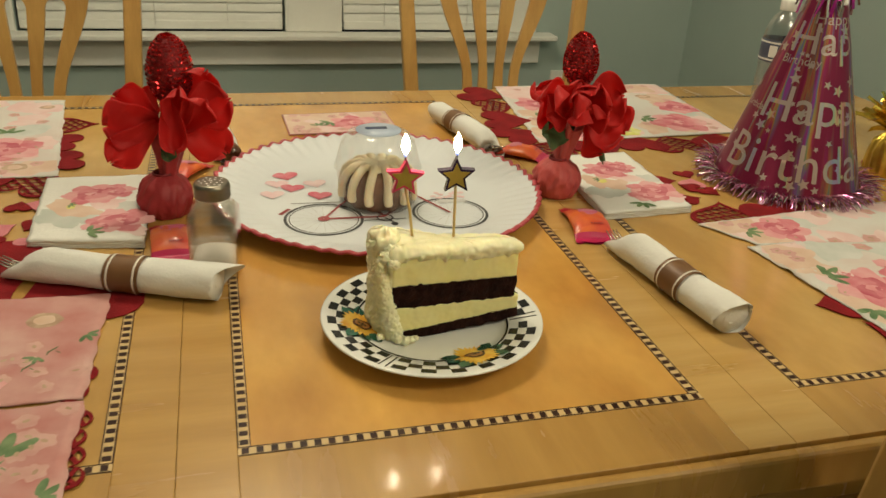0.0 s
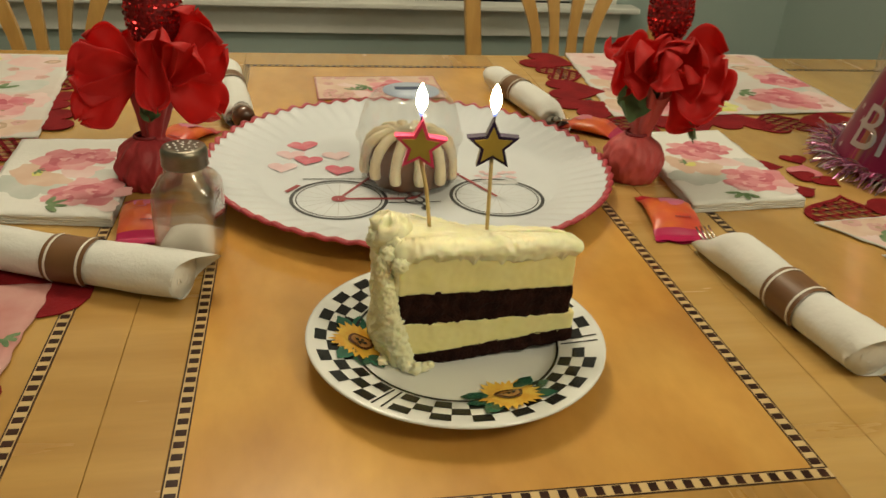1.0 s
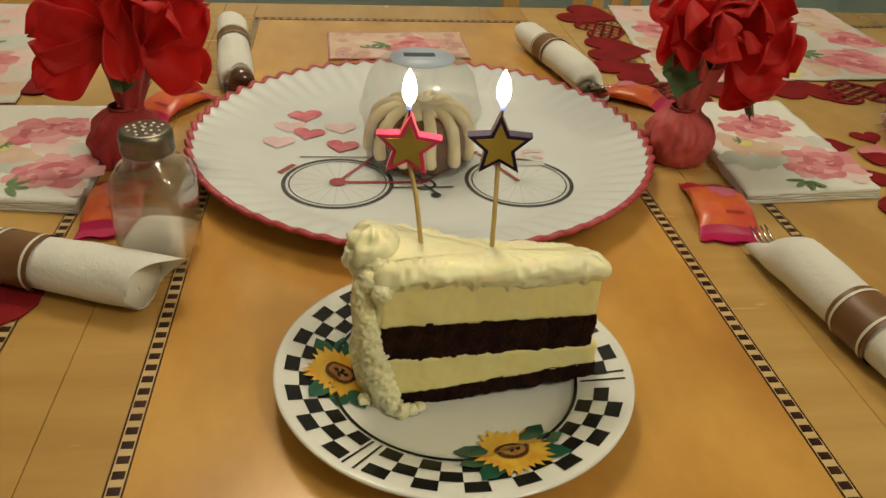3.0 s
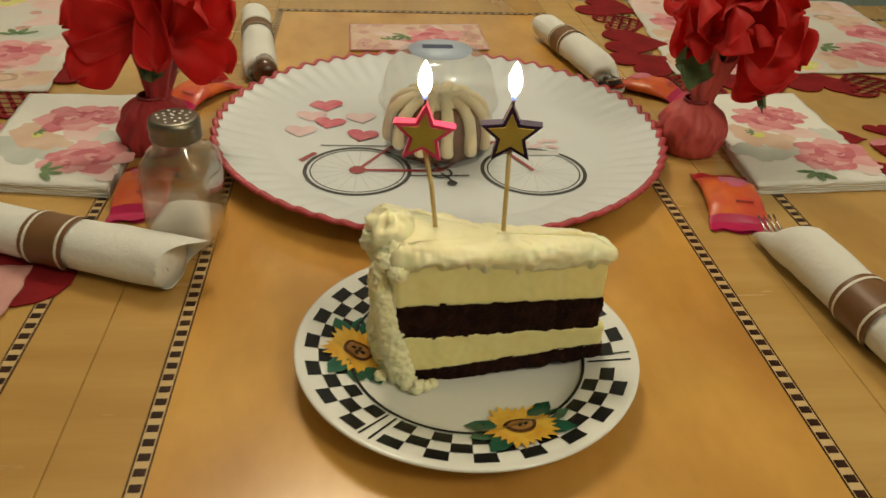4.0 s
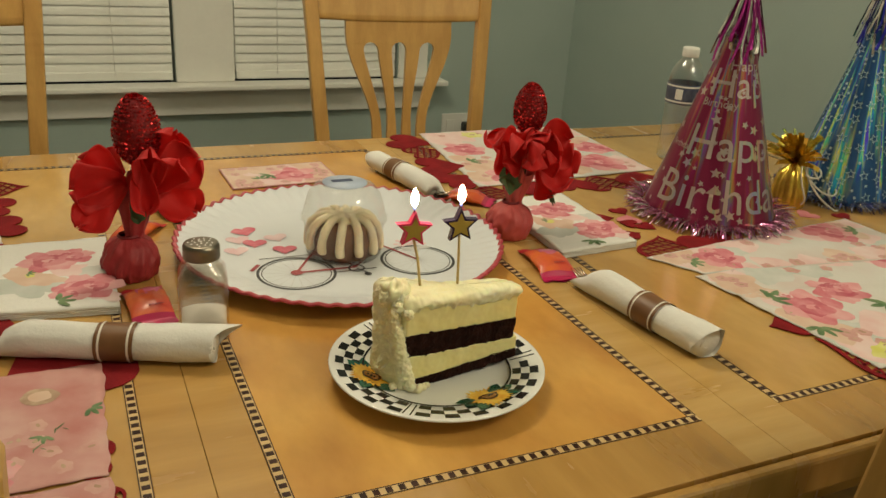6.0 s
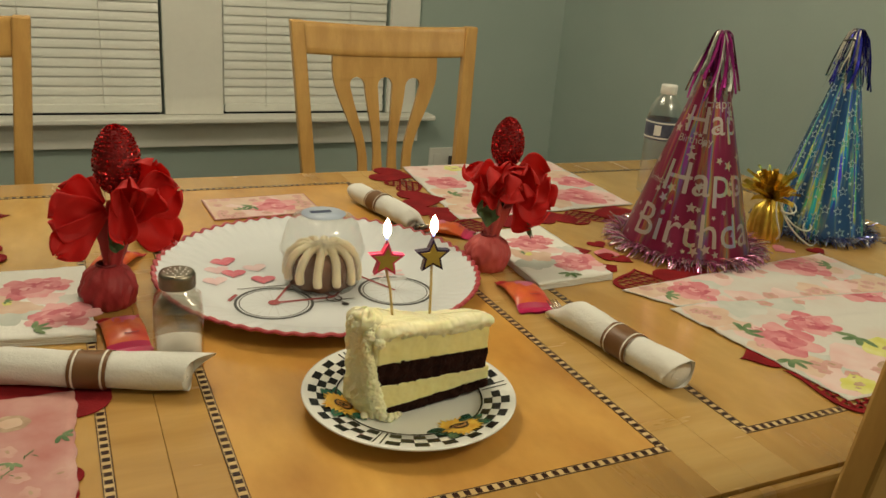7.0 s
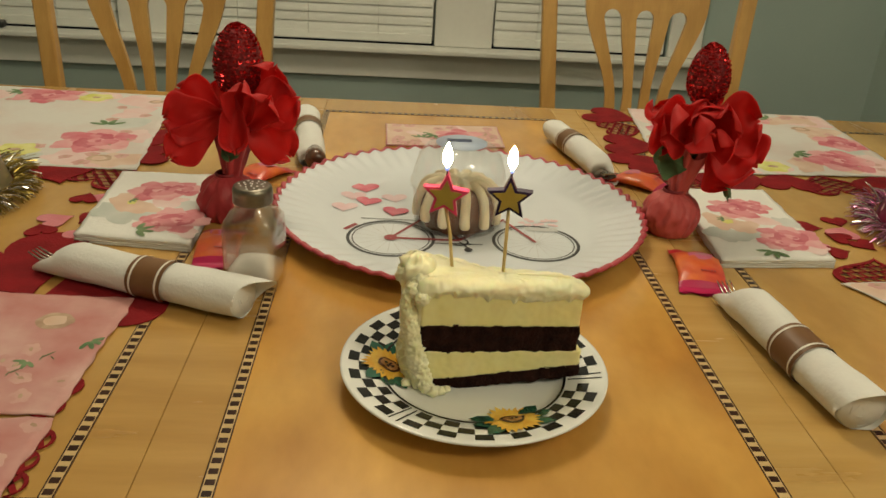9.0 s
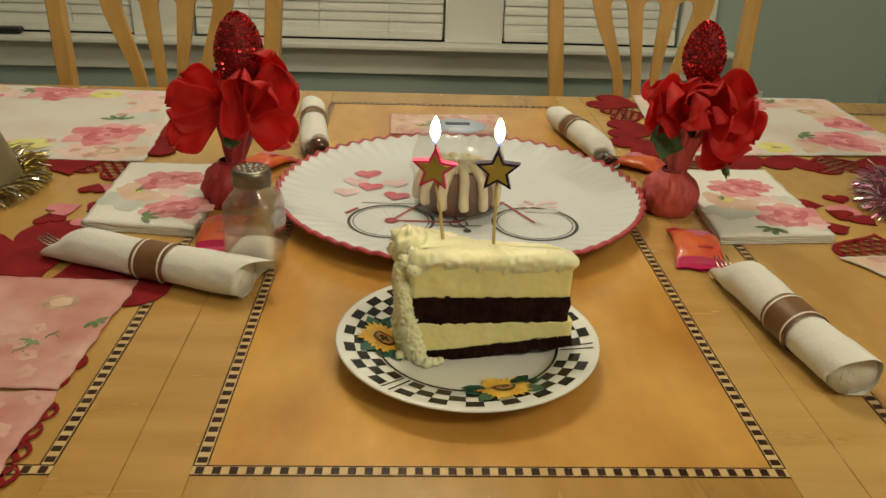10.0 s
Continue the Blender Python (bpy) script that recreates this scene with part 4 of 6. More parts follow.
def napkin_roll(p, q, r=0.0215, band=(0.40, 0.58), seed=0, label="", tip=0.16, handle=False, flap=1.0):
    """A roll from its plain end p to its fork end q."""
    p, q = Vector(p), Vector(q)
    d = q - p
    n = d.length
    t = thing("napkin_roll", label or "white paper napkin rolled round cutlery with a brown paper band", "napkin roll", pose(p.x, p.y, TOP, 0, 0, math.degrees(math.atan2(d.y, d.x))), "napkin rolls")

    def size(v):
        k = max(0.0, (v - (1 - tip)) / tip)
        return r * (1 - 0.30 * k * k + 0.05 * math.sin(v * 5 + seed)), r * (0.90 - 0.42 * k ** 1.5 + 0.04 * math.sin(v * 7 + seed))

    def f(u, v, grow=0.0):
        a = u * math.tau
        ry, rz = size(v)
        step = 1.0 + 0.07 * ((u + 0.27 + 0.25 * v) % 1.0) - 0.03
        crease = 1 + 0.05 * rnd(math.cos(a) * 2 + seed, math.sin(a) * 2, v * 9) + 0.02 * rnd(math.cos(a) * 7, math.sin(a) * 7 + seed, v * 30)
        if grow:
            step, crease = 1.035, 1 + 0.02 * rnd(math.cos(a) * 2 + seed, math.sin(a) * 2, v * 9)
        y, z = (ry * step * crease + grow) * math.cos(a), (rz * step * crease + grow) * math.sin(a)
        skew = 0.016 * math.cos(a + 0.6) * (1 if v > 0.97 else 0) + (0.004 * math.sin(a * 2 + seed) - 0.017 * flap * max(0.0, math.cos(a - 2.4)) ** 2 + 0.006 * max(0.0, math.cos(a + 1.2))) * (1 if v < 0.03 else 0)
        return (v * n + skew, y, max(0.0015 - grow, rz * 1.0 + z))
    body = part("napkin", sheet(f, 40, 30, wrap_u=True), PAPER, t)
    # the rolled layers seen at both ends

    def spiral(u, v, end):
        a = u * math.tau * 3.2
        k = 1 - 0.72 * u
        ry, rz = size(end)
        x = end * n + (0.006 if end < 0.5 else -0.006) * (1 - v) + (0.004 - 0.002 * rnd(a, seed)) * (1 if end < 0.5 else -1)
        return (x, ry * k * math.cos(a) * 0.95, max(0.002, rz + rz * k * math.sin(a) * 0.95))
    for end in (0.0, 1.0):
        part("inner_layer", sheet(lambda u, v, end=end: spiral(u, v, end), 90, 3), PAPER, t)
    rings = ((0.0045, 0.02), (0.0035, 0.94), (n * 0.3, 0.94), (n * 0.7, 0.94), (n - 0.012, 0.9), (n - 0.013, 0.02))

    def core_at(u, v):
        x, k = rings[round(v * 5)]
        ry, rz = size(x / n)
        return (x, ry * k * math.cos(u * math.tau), rz * (1 + k * math.sin(u * math.tau)))
    core = sheet(core_at, 20, 5, wrap_u=True)
    part("inner_fold", core, PAPER, t)

    def ringband(v0, v1, grow):
        return sheet(lambda u, v: f(u, v0 + (v1 - v0) * v, grow), 40, 6, wrap_u=True)
    bandpart = part("paper_band", ringband(band[0], band[1], 0.0008), BROWNBAND, t, "brown paper band with cream lines")
    w = (band[1] - band[0])
    for s0 in (0.10, 0.84):
        part("band_line", ringband(band[0] + s0 * w, band[0] + (s0 + 0.06) * w, 0.0013), CREAMLINE, bandpart)
    if handle:
        part("cutlery_handle", tube([(n - 0.03, 0.004, 0.016), (n + 0.004, 0.005, 0.016), (n + 0.012, 0.006, 0.015), (n + 0.016, 0.006, 0.015)], [0.011, 0.0135, 0.0125, 0.006], 14), HANDLE, t, "glossy dark brown handle end")
        return t
    fork = part("fork", tube([(n - 0.05, 0, 0.012), (n - 0.012, 0.002, 0.011), (n - 0.002, 0.002, 0.011)], [0.002, 0.004, 0.0045], 10), STEEL, t, "fork tines showing at the end")
    for k in range(4):
        y = 0.002 + (k - 1.5) * 0.0042
        part("tine", tube([(n - 0.004, y, 0.012), (n + 0.010, y, 0.015), (n + 0.021, y, 0.0200)], [0.0014, 0.0012, 0.0006], 6), STEEL, fork)
    return t


napkin_roll((-0.1925, 0.2327), (-0.378, 0.305), 0.0188, (0.37, 0.546), 1)
napkin_roll((0.2677, 0.087), (0.241, 0.268), 0.0192, (0.34, 0.538), 2, flap=0.25)
napkin_roll((-0.202, 0.798), (-0.178, 0.612), 0.0180, (0.24, 0.42), 3, handle=True)
napkin_roll((0.164, 0.778), (0.197, 0.604), 0.0178, (0.24, 0.44), 4)

# ---- sweets in wrappers ----


def sweet(x, y, turn, L=0.098, W=0.044, seed=0):
    t = thing("wrapped_sweet", "orange and pink foil-wrapped sweet with crimped ends", "sweet", pose(x, y, TOP, 0, 0, turn), "wrapped sweets")

    def f(u, v):
        a = u * math.tau
        e = abs(v - 0.5) * 2
        flat = max(0.0, (e - 0.72) / 0.28)
        w = W / 2 * (1 - 0.03 * math.sin(v * math.pi) + 0.04 * rnd(v * 9, seed)) * (1.0 + 0.05 * flat)
        hh = 0.0066 * (1 - min(1.0, e / 0.78) ** 3) + 0.0011
        x0, z0 = w * math.cos(a), hh * (1 + math.sin(a)) * (1 + 0.12 * rnd(math.cos(a) * 2, v * 8, seed))
        return (x0, (v - 0.5) * L + 0.0018 * flat * math.sin(u * 40), z0 + 0.001)

    def cut(v0, v1, grow=0.0):
        return sheet(lambda u, v: tuple(c * (1 + grow) for c in f(u, v0 + (v1 - v0) * v)), 36, 14, wrap_u=True)
    part("wrapper", cut(0.17, 0.83), WRAP_ORANGE, t)
    part("crimp", cut(0.0, 0.17), WRAP_PINK, t)
    part("crimp", cut(0.83, 1.0), WRAP_RED, t)
    hh = lambda px, py: f(0.25, 0.5 + py / L)[2] * (0.985 - 0.06 * (px / (W / 2)) ** 2) + 0.0002
    part("printed_patch", blob(0.002, 0.012, 0.012, hh, 0.0008, seed + 3, 0.12, 0.9, 0.4, n=24), WRAP_LILAC, t)
    lines = [strip((-0.002 + 0.0030 * k, -0.021), (0.0002 + 0.0030 * k, -0.021), 0.0026, hh(0, -0.021) + 0.0008) for k in range(5)]
    part("print_bar", join(lines), INKRED, t)


sweet(0.2325, 0.342, -10, 0.098, 0.047, seed=2)
sweet(-0.243, 0.362, 4, 0.090, 0.043, seed=5)
sweet(-0.236, 0.572, -30, 0.085, 0.042, seed=8)
sweet(0.240, 0.598, 52, 0.085, 0.042, seed=11)

# ---- platter ----
PCX, PCY, PR, FLUTES = 0.0, 0.462, 0.202, 66


def fluted(a, r, z):
    k = max(0.0, min(1.0, (r - 0.150) / 0.05))
    return (r + 0.0012 * k * math.cos(FLUTES * a), z + 0.0016 * k * math.cos(FLUTES * a))


platter = thing("paper_platter", "large white paper platter with fluted red edge and printed bicycle", "platter", pose(PCX, PCY, TOP + 0.0008))
part("dish", lathe([(0.0005, 0.003), (0.06, 0.003), (0.13, 0.003), (0.147, 0.0031), (0.154, 0.0062), (0.165, 0.0105), (0.18, 0.0150), (0.192, 0.0185), (0.2, 0.0205), (PR, 0.0205),
                    (PR, 0.0192), (0.192, 0.0168), (0.18, 0.0133), (0.165, 0.0088), (0.154, 0.0045), (0.145, 0.001), (0.13, 0.0), (0.0005, 0.0)], FLUTES * 6, wobble=fluted), PLATTER, platter)
part("rim_edge", lathe([(0.1975, 0.0202), (0.1985, 0.0212), (0.2015, 0.0215), (0.2032, 0.0205), (0.2032, 0.0188), (0.2018, 0.0178), (0.199, 0.0174)], FLUTES * 6, wobble=fluted), PLATTER_RED, platter, "deep pink scalloped edge")
ZP = 0.0034
WL, WR, WRAD = (-0.075, -0.064), (0.077, -0.065), 0.0445
for cx, cy in (WL, WR):
    part("printed_wheel", join([ring(cx, cy, WRAD, 0.0034, ZP), ring(cx, cy, WRAD - 0.0045, 0.0012, ZP)]), INK, platter)
    part("printed_spokes", join([strip((cx + 0.003 * math.cos(a), cy + 0.003 * math.sin(a)), (cx + (WRAD - 0.005) * math.cos(a), cy + (WRAD - 0.005) * math.sin(a)), 0.0006, ZP - 0.0001)
                                 for a in [k * math.tau / 18 + 0.1 for k in range(18)]]), INKGREY, platter)
for k, (p, q, w) in enumerate(((WL, (-0.004, -0.066), 0.0042), (WL, (-0.052, -0.028), 0.0032), ((-0.052, -0.028), (-0.02, 0.02), 0.0034), ((-0.004, -0.066), (-0.03, 0.02), 0.0036),
                               ((-0.004, -0.066), (0.050, -0.005), 0.0036), (WR, (0.050, -0.01), 0.0034), ((-0.124, -0.046), (-0.112, -0.030), 0.005))):
    part("printed_tube", strip(p, q, w, ZP + 0.0003 + 0.00002 * k), INKRED, platter)
part("printed_hub", ring(WL[0], WL[1], 0.004, 0.006, ZP + 0.0005), INKRED, platter)
part("printed_chainring", ring(-0.004, -0.070, 0.009, 0.002, ZP + 0.00045), INK, platter)
part("printed_chain", strip((-0.030, -0.075), (0.02, -0.075), 0.0018, ZP + 0.00046), INK, platter)
part("printed_crank", strip((-0.004, -0.070), (0.006, -0.088), 0.002, ZP + 0.00047), INK, platter)
part("printed_pedal", ring(0.004, -0.089, 0.0022, 0.0042, ZP + 0.0005), INK, platter)
part("printed_rack", strip((-0.108, -0.014), (-0.040, -0.016), 0.0016, ZP + 0.0003), INK, platter)
part("printed_basket", join([strip((0.070, -0.030), (0.106, -0.030), 0.010, ZP + 0.0003)]), INKGREY, platter)
rng = random.Random(4)
flowers = [blob(0.066 + 0.045 * rng.random(), -0.020 + 0.020 * rng.random(), 0.0035, lambda x, y: ZP, 0.0004 + 0.00002 * k, k, 0.3, n=10) for k in range(14)]
part("printed_flowers", join(flowers), INKPALE, platter)
for k, (hx, hy) in enumerate([(-0.107, 0.543), (-0.120, 0.516), (-0.102, 0.499), (-0.072, 0.512), (-0.128, 0.480), (-0.071, 0.470)]):
    pale = k in (1, 3, 4)
    part("printed_heart", flat_heart(hx - PCX, hy - PCY, 0.030 if k else 0.034, 0.1 - 0.15 * (k % 3), ZP + 0.0002 + 0.00008 * k + (0 if pale else 0.0003)), INKPALE if pale else INKPINK, platter)

# ---- small bundt cake in its clear tub ----
bundt = thing("bundt_cake", "small chocolate bundt cake with cream icing stripes", "cake", pose(-0.004, 0.443, TOP + 0.0055))


def flutes(a, r, z):
    k = 1 + 0.045 * math.cos(10 * a) * min(1.0, r / 0.03) + 0.015 * rnd(math.cos(a) * 6, math.sin(a) * 6, z * 200)
    return (r * k, z)


part("cake_body", lathe([(0.0005, 0.0), (0.036, 0.0), (0.0395, 0.004), (0.0415, 0.014), (0.0415, 0.026), (0.038, 0.036), (0.030, 0.043), (0.020, 0.0455), (0.012, 0.042), (0.0005, 0.039)], 80, wobble=flutes), BUNDT, bundt)
for k in range(12):
    a = k * math.tau / 12 + 0.13
    rr = random.Random(k + 3)
    drop = 0.0075 + 0.010 * rr.random()
    path = [(0.010, 0.0455), (0.022, 0.0495), (0.032, 0.0455), (0.0395, 0.038), (0.0435, 0.027), (0.0440, 0.018), (0.0438, drop)]
    pts = [(r * math.cos(a + 0.03 * math.sin(i)), r * math.sin(a + 0.03 * math.sin(i)), z) for i, (r, z) in enumerate(path)]
    part("icing_stripe", tube(pts + [(pts[-1][0], pts[-1][1], pts[-1][2] - 0.0022), (pts[-1][0], pts[-1][1], pts[-1][2] - 0.0036)], [0.003, 0.0046, 0.0052, 0.0054, 0.0052, 0.0057, 0.0056, 0.0042, 0.0010], 12), ICING, bundt)
part("icing_top", lathe([(0.0005, 0.051), (0.012, 0.0515), (0.022, 0.050), (0.026, 0.046), (0.02, 0.043), (0.0005, 0.042)], 40,
                        wobble=lambda a, r, z: (r * (1 + 0.08 * math.cos(7 * a)), z + 0.001 * math.cos(5 * a))), ICING, bundt)
tub = thing("plastic_tub", "clear plastic cake tub with a domed lid and a label", "tub", pose(-0.004, 0.443, TOP + 0.0040))
part("cup", lathe([(0.0005, 0.0008), (0.044, 0.0008), (0.0465, 0.004), (0.0495, 0.045), (0.0525, 0.046), (0.0525, 0.0475), (0.0490, 0.0475), (0.0487, 0.0455), (0.0458, 0.0045), (0.0435, 0.0015), (0.0005, 0.0015)], 64), CLEAR, tub)
lid = part("lid", lathe([(0.0525, 0.0480), (0.0525, 0.0495), (0.0505, 0.0510), (0.0490, 0.062), (0.0440, 0.078), (0.0360, 0.0885), (0.0310, 0.0905), (0.0005, 0.0910),
                         (0.0005, 0.0903), (0.0308, 0.0898), (0.0357, 0.0878), (0.0434, 0.0775), (0.0484, 0.0617), (0.0499, 0.0490)], 64), CLEAR, tub)
LABEL_BLUE = M("label_blue", (0.42, 0.50, 0.66), (0.50, 0.57, 0.70), 40, rough=0.4, fine=0.04)
LABEL_NAVY = M("label_navy", (0.03, 0.05, 0.13), rough=0.4)
part("label", lathe([(0.0005, 0.0922), (0.027, 0.0920), (0.027, 0.0914), (0.0005, 0.0914)], 40), LABEL_BLUE, lid, "pale blue round label")
part("label_bar", as_mesh(box(-0.015, 0.011, 0.001, 0.010, 0.0923, 0.0926)), LABEL_NAVY, lid)

# ---- cake plate ----
QX, QY = -0.0095, 0.1435
plate = thing("dessert_plate", "white dessert plate with a black checkered rim and sunflowers", "plate", pose(QX, QY, TOP))
PLATE_PROFILE = [(0.0005, 0.0060), (0.040, 0.0060), (0.0585, 0.0064), (0.064, 0.0082), (0.068, 0.0112), (0.0985, 0.0178), (0.1002, 0.0176), (0.1004, 0.0165), (0.098, 0.0150), (0.070, 0.0085), (0.062, 0.004),
                 (0.056, 0.0035), (0.055, 0.0002), (0.051, 0.0002), (0.050, 0.0030), (0.0005, 0.0030)]
part("plate_body", lathe(PLATE_PROFILE, 128), CHINA, plate)


def plate_z(r):
    pts = PLATE_PROFILE[:6]
    for (r0, z0), (r1, z1) in zip(pts, pts[1:]):
        if r <= r1:
            return z0 + (z1 - z0) * (r - r0) / (r1 - r0)
    return pts[-1][1]


COLS, ROWS_R = 46, (0.0708, 0.0787, 0.0866, 0.0945)
ticks = [math.radians(a) for a in (-129.5, -9, 114)]
for k in range(COLS):
    a0, a1 = k * math.tau / COLS, (k + 1) * math.tau / COLS
    mid = (a0 + a1) / 2
    if any(abs((mid - t + math.pi) % math.tau - math.pi) < 0.088 for t in ticks):
        continue
    for j in range(3):
        if (k + j) % 2 == 0:
            r0, r1 = ROWS_R[j], ROWS_R[j + 1]
            part("printed_check", mesh_of([(r * math.cos(a), r * math.sin(a), plate_z(r) + 0.0003) for r, a in ((r0, a0), (r1, a0), (r1, a1), (r0, a1))], [(0, 1, 2, 3)]), CHINA_BLACK, plate)
part("printed_ring", lathe([(0.0678, plate_z(0.0678) + 0.0008), (0.0696, plate_z(0.0696) + 0.0005)], 128), CHINA_BLACK, plate)
for t in ticks:
    for off in (-0.035, 0.035):
        v = []
        for r, s in ((0.0712, -0.009), (0.0955, -0.007), (0.0955, 0.007), (0.0712, 0.009)):
            v.append((r * math.cos(t + off + s), r * math.sin(t + off + s), plate_z(r) + 0.0004))
        part("printed_tick", mesh_of(v, [(0, 1, 2, 3)]), CHINA_BLACK, plate)
ph = lambda x, y: plate_z(math.hypot(x, y))


def petal_blade(cx, cy, a, r0, r1, w, eps):
    pts = []
    for t, s in ((0, 0.3), (0.35, 1), (0.7, 0.8), (1.0, 0.0)):
        r = r0 + (r1 - r0) * t
        pts.append((r, s * w))
    out = [(cx + r * math.cos(a) - s * math.sin(a), cy + r * math.sin(a) + s * math.cos(a)) for r, s in pts] + \
          [(cx + r * math.cos(a) + s * math.sin(a), cy + r * math.sin(a) - s * math.cos(a)) for r, s in reversed(pts[:-1])]
    verts = [(x, y, ph(x, y) + eps) for x, y in out]
    return mesh_of(verts, [(0, 6, 5, 1), (1, 5, 4, 2), (2, 4, 3)])


for fa, fr in ((-71, 0.0672), (177, 0.0635), (52, 0.0670)):
    a = math.radians(fa)
    cx, cy = fr * math.cos(a), fr * math.sin(a)
    greens = [petal_blade(cx, cy, a + s * math.pi / 2 + d, 0.010, 0.030, 0.0060, 0.0010 + 0.00004 * i) for i, (s, d) in enumerate(((-1, 0.0), (1, 0.0), (-1, 0.55), (1, -0.55), (-1, -0.5), (1, 0.5)))]
    part("printed_leaves", join(greens), GLAZE_GREEN, plate)
    part("printed_petals", join([petal_blade(cx, cy, k * math.tau / 26 + 0.1, 0.004, 0.0205 + 0.0022 * math.sin(k * 5), 0.0027, 0.0014 + 0.00004 * (k % 4)) for k in range(26)]), PETAL_Y, plate)
    seed_head = part("printed_seed_head", blob(cx, cy, 0.0088, ph, 0.0046, fa, 0.06, 0.92), SUN_C, plate)
    part("printed_seed_ring", blob(cx, cy, 0.0066, ph, 0.0052, fa + 5, 0.06, 0.9), SUN_TAN, seed_head)
    for q in range(5):
        d = 0.0028 if q else 0.0
        part("printed_seed", blob(cx + d * math.cos(q * 1.6 + fa), cy + d * 0.8 * math.sin(q * 1.6 + fa), 0.0013 + 0.0003 * (q % 2), ph, 0.0058 + 0.0002 * q, fa + q, 0.4, 0.7, q), CHINA_BLACK, seed_head)

# ---- the slice of cake ----
cake = thing("cake_slice", "slice of chocolate and cream layer cake with buttercream frosting", "cake", pose(QX, QY, TOP + 0.0062))
A, B = Vector((-0.0525 - QX, 0.1205 - QY)), Vector((0.0655 - QX, 0.1335 - QY))
B2, C = B + Vector((-0.003, 0.014)), A + Vector((-0.010, 0.050))
ax = (B - A).normalized()


def wedge(step=0.0012):
    """The slice's outline as points with outward normals, counter-clockwise."""
    out = []
    for p, q in ((A, B), (B, B2), (B2, C), (C, A)):
        n = max(2, int((q - p).length / step))
        d = (q - p).normalized()
        for k in range(n):
            out.append((p + (q - p) * k / n, Vector((d.y, -d.x))))
    m = len(out)
    soft = []
    for i in range(m):
        pos = sum((out[(i + j) % m][0] for j in range(-2, 3)), Vector((0, 0))) / 5
        nor = sum((out[(i + j) % m][1] for j in range(-2, 3)), Vector((0, 0))).normalized()
        soft.append((pos, nor))
    return soft


OUT = wedge()
MID = (A + B + B2 + C) / 4


def layer(z0, z1, rough, seed, inset=0.0, levels=22, scale=160.0, edge=0.0, lift=None, tip=0.0, taper=0.0):
    """A slab of the slice between the heights z0(s) and z1(s), s from 0 at the crust to 1 at the tip."""
    verts, faces = [], []
    m = len(OUT)
    length = (B - A).length
    for j in range(levels):
        t = j / (levels - 1)
        for p, n in OUT:
            s = max(0.0, min(1.0, (p - A).dot(ax) / length))
            za, zb = z0(s), z1(s)
            za += 0.0011 * rnd(p.x * 130, p.y * 130, seed) + 0.0008 * rnd(p.x * 420, p.y * 420, seed)
            zb += 0.0011 * rnd(p.x * 130, p.y * 130, seed + 9) + 0.0008 * rnd(p.x * 420, p.y * 420, seed + 9)
            z = za + (zb - za) * t
            off = -inset + rough * rnd(p.x * scale, p.y * scale, z * scale + seed) + rough * 0.5 * rnd(p.x * scale * 2.7, p.y * scale * 2.7, z * scale * 2.7)
            if edge:
                off -= edge * (1 - math.sqrt(max(0.0, 1 - max(0.0, (t - 0.45) / 0.55) ** 2)))
            if taper:
                off *= min(1.0, 0.15 + t / taper)
            q = p + n * off + ax * (tip * s ** 5)
            verts.append((q.x, q.y, z))
    for j in range(levels - 1):
        for i in range(m):
            k = (i + 1) % m
            faces.append((j * m + i, j * m + k, (j + 1) * m + k, (j + 1) * m + i))
    # caps as shrinking rings
    base = (levels - 1) * m
    for ring_k in range(1, 19):
        f = 1 - ring_k / 18.6
        start = len(verts)
        for i in range(m):
            v = Vector(verts[base + i]) if ring_k == 1 else Vector(top0[i])
            if ring_k == 1 and i == 0:
                top0 = [Vector(verts[base + q]) for q in range(m)]
                v = top0[0]
            w = Vector((MID.x, MID.y, v.z)).lerp(v, f)
            sw = max(0.0, min(1.0, (Vector((w.x, w.y)) - A).dot(ax) / length))
            w.z += (z1(sw) - v.z) * math.sqrt(1 - f)
            w.z += (lift(w.x, w.y) if lift else 0.0004 * rnd(w.x * 200, w.y * 200, seed)) * min(1, (1 - f) * 3)
            verts.append(tuple(w))
        prev = base if ring_k == 1 else start - m
        for i in range(m):
            k = (i + 1) % m
            faces.append((prev + i, prev + k, start + k, start + i))
    faces.append(tuple(range(len(verts) - m, len(verts))))
    faces.append(tuple(reversed(range(m))))
    return mesh_of(verts, faces)


H0 = lambda s: 0.0055 * max(0.0, s - 0.3) / 0.7
H1 = lambda s: 0.0085 + 0.0080 * s
H2 = lambda s: 0.0320 - 0.0040 * s
H3 = lambda s: 0.0545 - 0.0050 * s
H4 = lambda s: 0.0830 - 0.0065 * s
part("chocolate_layer", layer(H0, H1, 0.0014, 1, 0.0004, 9, tip=0.005), CHOC, cake)
part("cream_layer", layer(lambda s: H1(s) - 0.0004, H2, 0.0008, 2, 0.0, 24, 90, tip=0.0035), CREAM, cake)
part("chocolate_layer", layer(lambda s: H2(s) - 0.0004, H3, 0.0016, 3, 0.0005, 20, tip=0.001), CHOC, cake)
part("cream_layer", layer(lambda s: H3(s) - 0.0004, H4, 0.0007, 4, 0.0, 26, 80), CREAM, cake)


def drip(s):
    """The frosting's ragged lower edge: a wavy line with small torn points."""
    teeth = max(0.0, rnd(s * 26, 9.0)) ** 1.5 * 0.0075 + max(0.0, rnd(s * 57, 4.0)) * 0.0035
    return 0.0770 - 0.0045 * s + 0.0022 * math.sin(s * 6 + 0.6) - teeth - 0.005 * max(0.0, 0.12 - s) * 8


